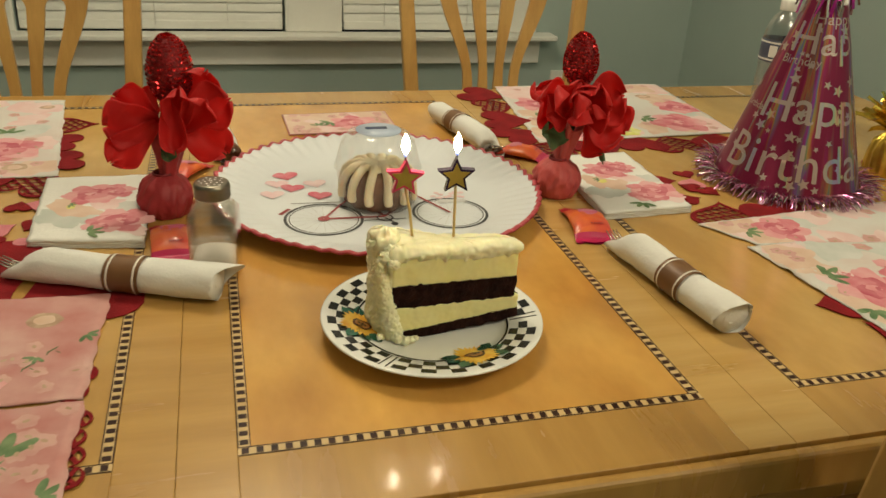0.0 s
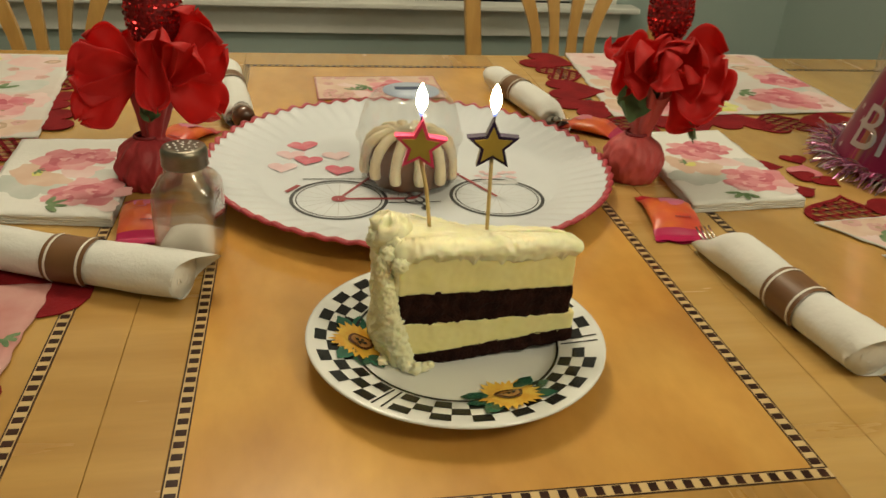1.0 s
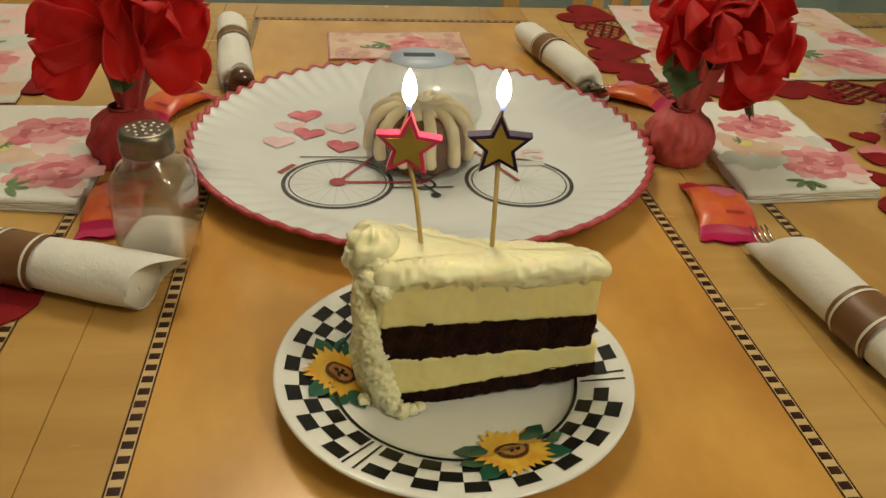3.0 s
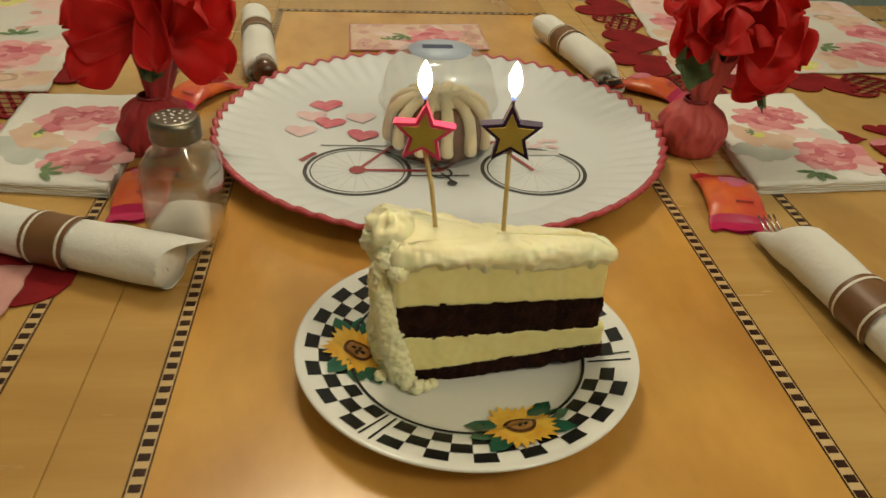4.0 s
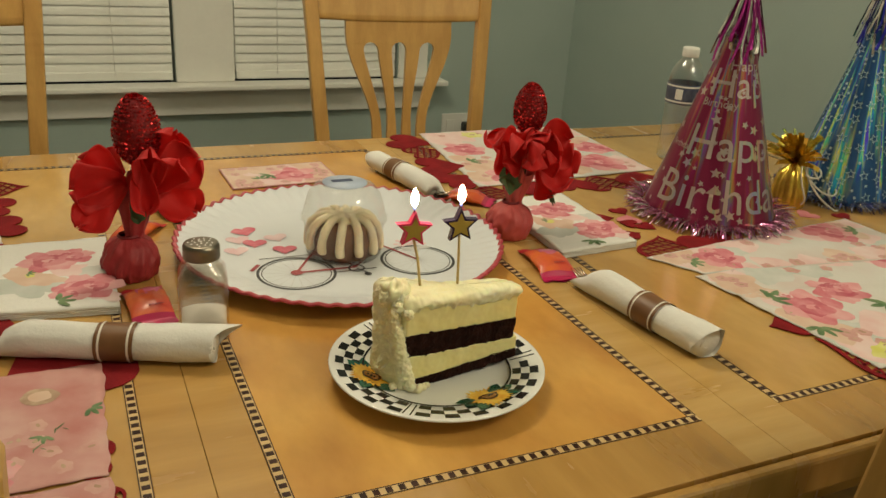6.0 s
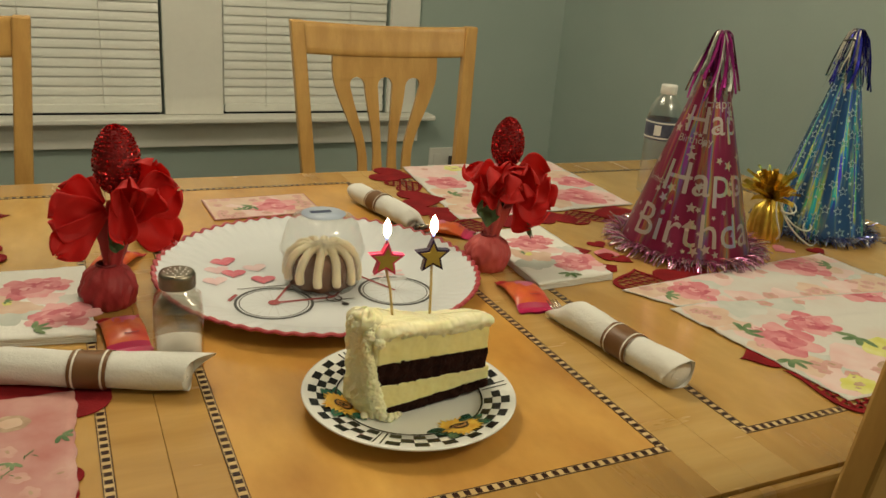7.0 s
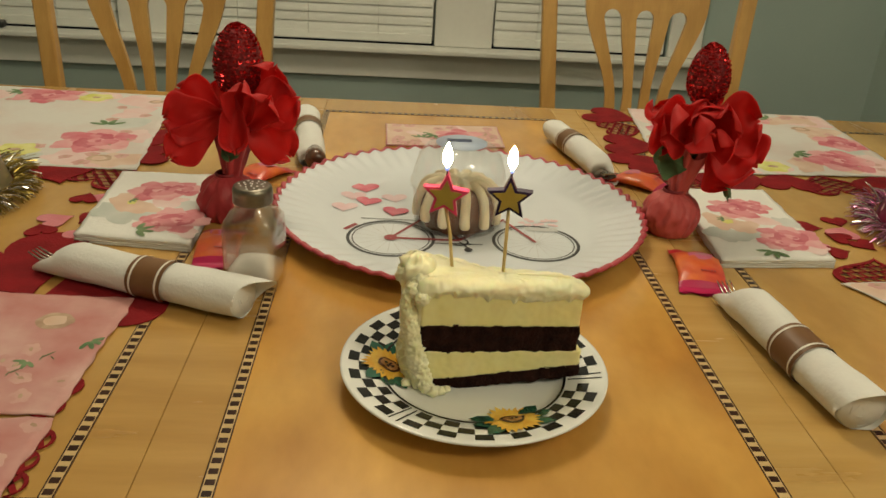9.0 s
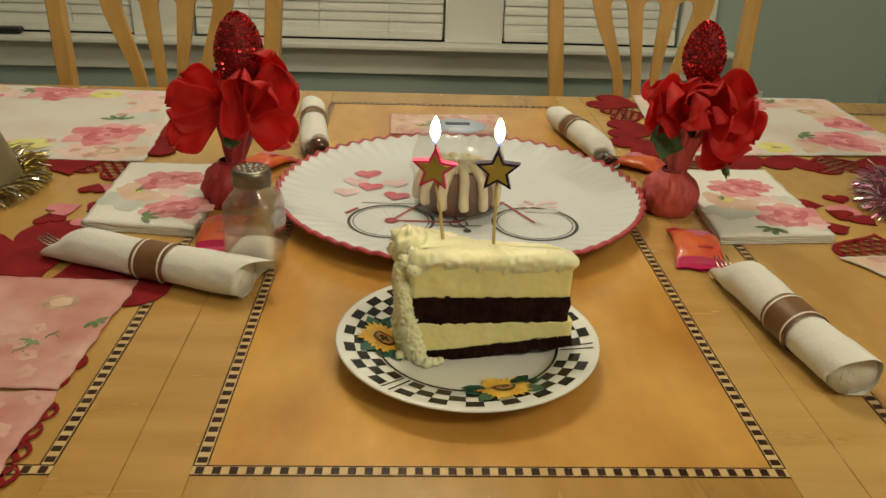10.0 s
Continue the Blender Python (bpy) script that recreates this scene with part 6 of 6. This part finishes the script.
def holo(name, base, glints, amount, lines=30.0, rough=0.28, metal=0.75):
    """Holographic foil: spectral glints of light, painted into the base colour in lines from the hat's tip to its rim.
    """
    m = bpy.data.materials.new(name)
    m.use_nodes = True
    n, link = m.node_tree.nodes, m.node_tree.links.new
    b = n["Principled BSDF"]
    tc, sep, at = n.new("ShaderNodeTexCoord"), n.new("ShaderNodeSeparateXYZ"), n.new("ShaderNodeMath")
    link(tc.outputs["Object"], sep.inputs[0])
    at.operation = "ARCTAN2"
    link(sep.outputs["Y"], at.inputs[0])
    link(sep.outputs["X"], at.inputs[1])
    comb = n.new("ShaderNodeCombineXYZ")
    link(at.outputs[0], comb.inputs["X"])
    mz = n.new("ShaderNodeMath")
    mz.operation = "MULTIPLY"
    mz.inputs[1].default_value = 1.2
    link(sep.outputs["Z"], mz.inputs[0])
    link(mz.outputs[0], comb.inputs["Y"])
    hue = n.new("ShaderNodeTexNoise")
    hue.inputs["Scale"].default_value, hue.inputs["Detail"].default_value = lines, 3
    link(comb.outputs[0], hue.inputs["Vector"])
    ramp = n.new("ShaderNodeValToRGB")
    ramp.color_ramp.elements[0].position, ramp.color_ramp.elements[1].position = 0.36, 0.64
    ramp.color_ramp.elements[0].color, ramp.color_ramp.elements[1].color = rgba(glints[0]), rgba(glints[-1])
    for k, c in enumerate(glints[1:-1]):
        e = ramp.color_ramp.elements.new(0.36 + 0.28 * (k + 1) / (len(glints) - 1))
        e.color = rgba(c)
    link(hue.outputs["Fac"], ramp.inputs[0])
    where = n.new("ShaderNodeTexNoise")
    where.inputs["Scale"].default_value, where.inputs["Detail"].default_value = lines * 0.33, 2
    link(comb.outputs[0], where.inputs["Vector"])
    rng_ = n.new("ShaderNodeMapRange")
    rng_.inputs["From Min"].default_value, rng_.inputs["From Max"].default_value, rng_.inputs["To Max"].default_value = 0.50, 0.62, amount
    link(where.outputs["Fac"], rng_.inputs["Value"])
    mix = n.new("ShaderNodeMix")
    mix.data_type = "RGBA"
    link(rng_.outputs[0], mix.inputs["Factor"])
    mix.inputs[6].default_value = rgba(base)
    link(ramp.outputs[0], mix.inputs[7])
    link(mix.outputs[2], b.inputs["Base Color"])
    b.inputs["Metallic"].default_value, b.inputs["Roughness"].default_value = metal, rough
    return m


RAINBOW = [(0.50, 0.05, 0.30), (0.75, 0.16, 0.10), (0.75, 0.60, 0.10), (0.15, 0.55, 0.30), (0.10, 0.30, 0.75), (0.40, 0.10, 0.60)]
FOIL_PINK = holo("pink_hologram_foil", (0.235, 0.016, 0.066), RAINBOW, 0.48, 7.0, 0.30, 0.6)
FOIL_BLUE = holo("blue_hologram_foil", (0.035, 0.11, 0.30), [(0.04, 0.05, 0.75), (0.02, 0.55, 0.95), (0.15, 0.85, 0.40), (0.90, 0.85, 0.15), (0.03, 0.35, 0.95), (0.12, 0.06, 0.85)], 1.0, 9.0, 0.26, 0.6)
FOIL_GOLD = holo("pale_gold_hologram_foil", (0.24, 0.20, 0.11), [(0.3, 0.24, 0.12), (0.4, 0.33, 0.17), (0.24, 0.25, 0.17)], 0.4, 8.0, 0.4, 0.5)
PRINT_SILVER = holo("silver_print", (0.52, 0.42, 0.40), RAINBOW, 0.45, 5.0, 0.3, 0.6)
PRINT_ICE = holo("ice_print", (0.42, 0.50, 0.54), [(0.2, 0.35, 0.55), (0.3, 0.55, 0.5), (0.5, 0.55, 0.3)], 0.5, 6.0, 0.3, 0.6)
MAGENTA_STRIP = M("magenta_strip", (0.50, 0.03, 0.30), (0.32, 0.02, 0.20), 60, rough=0.25, metal=0.7, fine=0.3)
BLUE_STRIP = M("blue_strip", (0.04, 0.04, 0.50), (0.02, 0.02, 0.28), 60, rough=0.25, metal=0.7, fine=0.3)
TINSEL_PINK = M("pink_tinsel", (0.46, 0.10, 0.28), (0.66, 0.38, 0.54), 90, rough=0.22, metal=0.85, fine=0.4)
TINSEL_BLUE = M("blue_tinsel", (0.05, 0.05, 0.28), (0.30, 0.32, 0.45), 90, rough=0.22, metal=0.85, fine=0.4)
TINSEL_SILVER = M("silver_tinsel", (0.66, 0.62, 0.58), (0.5, 0.47, 0.42), 90, rough=0.2, metal=0.9, fine=0.3)
TINSEL_GOLD = M("gold_tinsel", (0.80, 0.58, 0.10), (0.62, 0.42, 0.06), 90, rough=0.22, metal=0.9, fine=0.4)
TINSEL_OLDGOLD = M("old_gold_tinsel", (0.40, 0.29, 0.07), (0.26, 0.18, 0.04), 90, rough=0.3, metal=0.9, fine=0.4)
GOLDFOIL = M("gold_foil", (0.72, 0.52, 0.09), (0.55, 0.36, 0.05), 40, rough=0.28, metal=0.8, bump=0.5, bscale=130, fine=0.2)
RIBBON = M("white_ribbon", (0.72, 0.68, 0.60), rough=0.35)


def letters(text, size):
    """A flat mesh of the built-in font."""
    curve = bpy.data.curves.new("letters", "FONT")
    curve.body, curve.size, curve.fill_mode = text, size, "FRONT"
    curve.resolution_u = 3
    ob = new("letters", curve)
    dg = bpy.context.evaluated_depsgraph_get()
    dg.update()
    me = bpy.data.meshes.new_from_object(ob.evaluated_get(dg))
    bpy.data.objects.remove(ob)
    bpy.data.curves.remove(curve)
    bm = bmesh.new()
    bm.from_mesh(me)
    bmesh.ops.subdivide_edges(bm, edges=[e for e in bm.edges if e.calc_length() > size * 0.18], cuts=2, use_grid_fill=True)
    bmesh.ops.triangulate(bm, faces=bm.faces[:])
    out = mesh_of([v.co.copy() for v in bm.verts], [tuple(v.index for v in f.verts) for f in bm.faces])
    bm.free()
    bpy.data.meshes.remove(me)
    return out


def strand(p, pts_dir, length, droop, width, rng, n=4):
    """One tinsel strip that starts along a direction and droops."""
    p, d = Vector(p), Vector(pts_dir).normalized()
    side = d.cross(Vector((rng.uniform(-1, 1), rng.uniform(-1, 1), rng.uniform(-0.3, 1)))).normalized() * width / 2
    verts = []
    for i in range(n + 1):
        verts += [p - side, p + side]
        p = p + d * (length / n)
        d = (d + Vector((0, 0, -droop * 4 / n)) + Vector((rng.uniform(-1, 1), rng.uniform(-1, 1), rng.uniform(-1, 1))) * 0.10).normalized()
    return verts, [(2 * i, 2 * i + 1, 2 * i + 3, 2 * i + 2) for i in range(n)]


def hanging(a, top, slope, rng, n=8):
    """One foil strip of a tassel: it springs from the tip and hangs down along the cone."""
    length, off, wave = rng.uniform(0.050, 0.098), rng.uniform(0.003, 0.016), rng.uniform(0, 6)
    w = rng.uniform(0.0016, 0.0026)
    verts = []
    for i in range(n + 1):
        s = i / n
        rise = 0.012 * math.sin(min(1.0, s * 2.6) * math.pi)
        r = 0.001 + off * min(1.0, s * 3.0) + s * length * slope + 0.004 * max(0.0, s - 0.5) * math.sin(wave)
        b = a + 0.25 * s * math.sin(wave + 3 * s)
        c = Vector((r * math.cos(b), r * math.sin(b), top + rise - s * length))
        t = b + math.pi / 2 + 0.7 * math.sin(wave * 2 + 2 * s)
        side = Vector((math.cos(t), math.sin(t), 0)) * w
        verts += [c - side, c + side]
    return verts, [(2 * i, 2 * i + 1, 2 * i + 3, 2 * i + 2) for i in range(n)]


def bunch(strands):
    verts, faces = [], []
    for v, f in strands:
        b = len(verts)
        verts += v
        faces += [tuple(b + i for i in q) for q in f]
    return mesh_of(verts, faces, smooth=False)


class Cone:
    """A hat's side, unrolled: a point (x, y) of the flat sheet comes to lie on the cone."""

    def __init__(self, radius, height, z0):
        self.r, self.h, self.z0 = radius, height, z0
        self.slant = math.hypot(radius, height)
        self.sin = radius / self.slant

    def at(self, facing, z, x, y, lift=0.0006):
        s = (self.z0 + self.h - z) / (self.h / self.slant)
        rho = s - y
        a = facing + x / (s * self.sin)
        r = rho * self.sin + lift
        return (r * math.cos(a), r * math.sin(a), self.z0 + self.h - rho * self.h / self.slant)

    def wrap(self, me, facing, z, lift=0.0006):
        for v in me.vertices:
            v.co = self.at(facing, z, v.co.x, v.co.y, lift)
        me.update()
        return me


def star_mesh(x, y, r, turn, hollow=0.0):
    pts = star_points(r, 0.45, turn=turn)
    if not hollow:
        return mesh_of([(x, y, 0)] + [(x + a, y + b, 0) for a, b in pts], [(0, 1 + k, 1 + (k + 1) % 10) for k in range(10)])
    inner = star_points(r * hollow, 0.45, turn=turn)
    return mesh_of([(x + a, y + b, 0) for a, b in pts] + [(x + a, y + b, 0) for a, b in inner], [(k, (k + 1) % 10, 10 + (k + 1) % 10, 10 + k) for k in range(10)])


def party_hat(x, y, radius, height, foil, fringe_mat, tassel_mats, label, seed, fringe=0.026, lean=(0, 0)):
    hat = thing("party_hat", label, "party hat", pose(x, y, TOP, lean[0], lean[1], 0), "party hats")
    z0 = 0.006
    cone = Cone(radius, height, z0)
    part("cone", lathe([(radius, z0)] + [(radius * (1 - k / 12), z0 + height * k / 12) for k in range(1, 12)] + [(0.002, z0 + height * 0.985)], 96), foil, hat)
    rng = random.Random(seed)
    rim = []
    for k in range(1250):
        a = rng.random() * math.tau
        r = radius + 0.001
        d = (math.cos(a + rng.uniform(-0.5, 0.5)), math.sin(a + rng.uniform(-0.5, 0.5)), rng.uniform(-0.45, 0.75))
        rim.append(strand((r * math.cos(a), r * math.sin(a), z0 + rng.uniform(0.002, 0.010)), d, fringe * rng.uniform(0.6, 1.0), 0.22, 0.0013, rng))
    kept = []
    for v, f in rim:
        for p in v:
            p.z = max(p.z, 0.0012)
        kept.append((v, f))
    tagged(part("fringe", bunch(kept[:900]), fringe_mat, hat), "", "", "", "stuff")
    tagged(part("fringe_glint", bunch(kept[900:]), TINSEL_SILVER, hat), "", "", "", "stuff")
    for j, tm in enumerate(tassel_mats):
        s = []
        for k in range(26):
            s.append(hanging(rng.random() * math.tau, z0 + height * 0.985, radius / height, rng))
        tagged(part("tassel", bunch(s), tm, hat), "", "", "", "stuff")
    return hat, cone


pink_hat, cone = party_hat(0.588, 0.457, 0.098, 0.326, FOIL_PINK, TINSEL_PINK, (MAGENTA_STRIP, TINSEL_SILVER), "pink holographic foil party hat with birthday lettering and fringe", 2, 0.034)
START = math.radians(-188)
for text, z, size, turn in (("Happy", 0.174, 0.054, 10), ("Happy Happy", 0.094, 0.064, 10), ("Birthday", 0.027, 0.068, -4), ("Happy", 0.208, 0.020, 42), ("Birthday", 0.160, 0.015, 8), ("Birthday", 0.232, 0.024, 22), ("Birthday", 0.100, 0.013, -20),
                            ("Happy", 0.100, 0.056, 178), ("Birthday", 0.030, 0.058, 190)):
    part("lettering", cone.wrap(letters(text, size * 1.06), START + math.radians(turn), z * 1.076), PRINT_SILVER, pink_hat, "silver lettering")
rng = random.Random(6)
for k in range(230):
    a, z = rng.random() * math.tau, 0.02 + 0.24 * rng.random()
    r = rng.choice((0.004, 0.005, 0.006, 0.0085))
    if rng.random() < z / 0.30:
        continue
    part("printed_star", cone.wrap(star_mesh(0, 0, r, rng.random()), a, z, 0.0009), PRINT_SILVER, pink_hat)

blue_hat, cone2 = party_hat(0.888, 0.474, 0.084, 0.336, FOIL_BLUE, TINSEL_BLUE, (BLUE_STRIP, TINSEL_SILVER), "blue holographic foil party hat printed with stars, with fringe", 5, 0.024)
stars = []
rng = random.Random(9)
taken = []
for k in range(1500):
    a, z = rng.random() * math.tau, 0.014 + 0.28 * rng.random() ** 1.3
    r = rng.choice((0.0025, 0.0035, 0.006, 0.0085)) if k > 150 else 0.0085
    p = Vector(cone2.at(a, z, 0, 0))
    if z + r > 0.30 or any((p - q).length < r + s + 0.0006 for q, s in taken):
        continue
    taken.append((p, r))
    stars.append(cone2.wrap(star_mesh(0, 0, r, rng.random() * 0.6, 0.68 if r > 0.005 else 0.0), a, z, 0.0009))
tagged(part("star_pattern", join(stars), PRINT_ICE, blue_hat), "", "", "", "stuff")
black_pin = part("chin_band_clip", tube([(-0.035, -0.006, 0.322), (-0.004, -0.002, 0.326)], 0.0016, 6), BLACK, blue_hat)
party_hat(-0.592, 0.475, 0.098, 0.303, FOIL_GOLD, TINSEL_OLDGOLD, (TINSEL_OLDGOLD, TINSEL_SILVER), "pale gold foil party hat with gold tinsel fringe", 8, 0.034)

# ---- gold balloon weight ----
weight = thing("balloon_weight", "gold foil balloon weight with a tinsel burst and curled ribbon", "balloon weight", pose(0.752, 0.455, TOP))
part("foil_bag", lathe([(0.0004, 0.0), (0.024, 0.0), (0.0255, 0.003), (0.0262, 0.020), (0.0255, 0.040), (0.0200, 0.056), (0.0100, 0.066), (0.0060, 0.070)], 72,
                       wobble=lambda a, r, z: (r * (1 + 0.06 * math.cos(13 * a + 30 * z) + 0.07 * rnd(math.cos(a) * 4, math.sin(a) * 4, z * 60)), z)), GOLDFOIL, weight)
rng = random.Random(3)
tagged(part("tinsel_burst", bunch([strand((0.003 * rng.uniform(-1, 1), 0.003 * rng.uniform(-1, 1), 0.070), (rng.uniform(-1, 1), rng.uniform(-1, 1), rng.uniform(0.1, 2.0)), rng.uniform(0.034, 0.062), 0.16, 0.0085, rng) for _ in range(70)]), TINSEL_GOLD, weight), "", "", "", "stuff")


def curl(start, end, turns, radius, seed):
    pts = []
    for k in range(60):
        t = k / 59
        p = Vector(start).lerp(Vector(end), t)
        a = t * turns * math.tau + seed
        q = p + Vector((math.cos(a) * radius, math.sin(a) * radius * 0.8, math.sin(a) * radius * 0.7))
        pts.append((q.x, q.y, max(0.0025, q.z)))
    return tube(pts, 0.0016, 5)


for k, (e, turns, r) in enumerate((((0.085, -0.035, 0.004), 1.6, 0.016), ((0.050, -0.045, 0.004), 0.7, 0.012), ((-0.012, -0.030, 0.010), 0.6, 0.010), ((0.10, 0.01, 0.03), 1.2, 0.014))):
    part("ribbon", curl((0.006, -0.02, 0.066), e, turns, r, k * 1.3), RIBBON, weight, "curled white ribbon")

# ---- water bottle ----
bottle = thing("water_bottle", "clear plastic water bottle with a white cap and navy label", "bottle", pose(0.742, 0.730, TOP))
ribs = [(0.0315 - 0.0012 * (k % 2), 0.006 + k * 0.0058) for k in range(17)]
part("bottle_body", lathe([(0.0004, 0.004), (0.018, 0.0), (0.027, 0.001)] + ribs + [(0.0318, 0.106), (0.0318, 0.146), (0.0305, 0.155), (0.0270, 0.168), (0.0200, 0.181), (0.0135, 0.188), (0.0125, 0.194)], 56), see_through("bottle_plastic", (0.90, 0.91, 0.91), 0.95, 0.22, 0.13), bottle)
part("label", lathe([(0.0322, 0.1080), (0.0324, 0.1085), (0.0324, 0.1440), (0.0322, 0.1445)], 56), M("bottle_label", (0.05, 0.06, 0.11), (0.10, 0.11, 0.16), 60, rough=0.4, fine=0.1), bottle, "navy label")
for za in (0.111, 0.139):
    part("label_stripe", lathe([(0.0328, za), (0.0328, za + 0.003)], 56), PLASTIC_W, bottle)
part("label_mark", mesh_of([(0.0333 * math.cos(a), 0.0333 * math.sin(a), z) for a, z in ((-2.75, 0.117), (-2.35, 0.117), (-2.35, 0.136), (-2.75, 0.136))], [(0, 1, 2, 3)]), PLASTIC_W, bottle)
part("cap", lathe([(0.0145, 0.1915), (0.0150, 0.1925), (0.0150, 0.2060), (0.0140, 0.2080), (0.0004, 0.2085)], 48, wobble=lambda a, r, z: (r * (1 + 0.012 * math.cos(36 * a) * (z < 0.205)), z)), PLASTIC_W, bottle, "white screw cap")
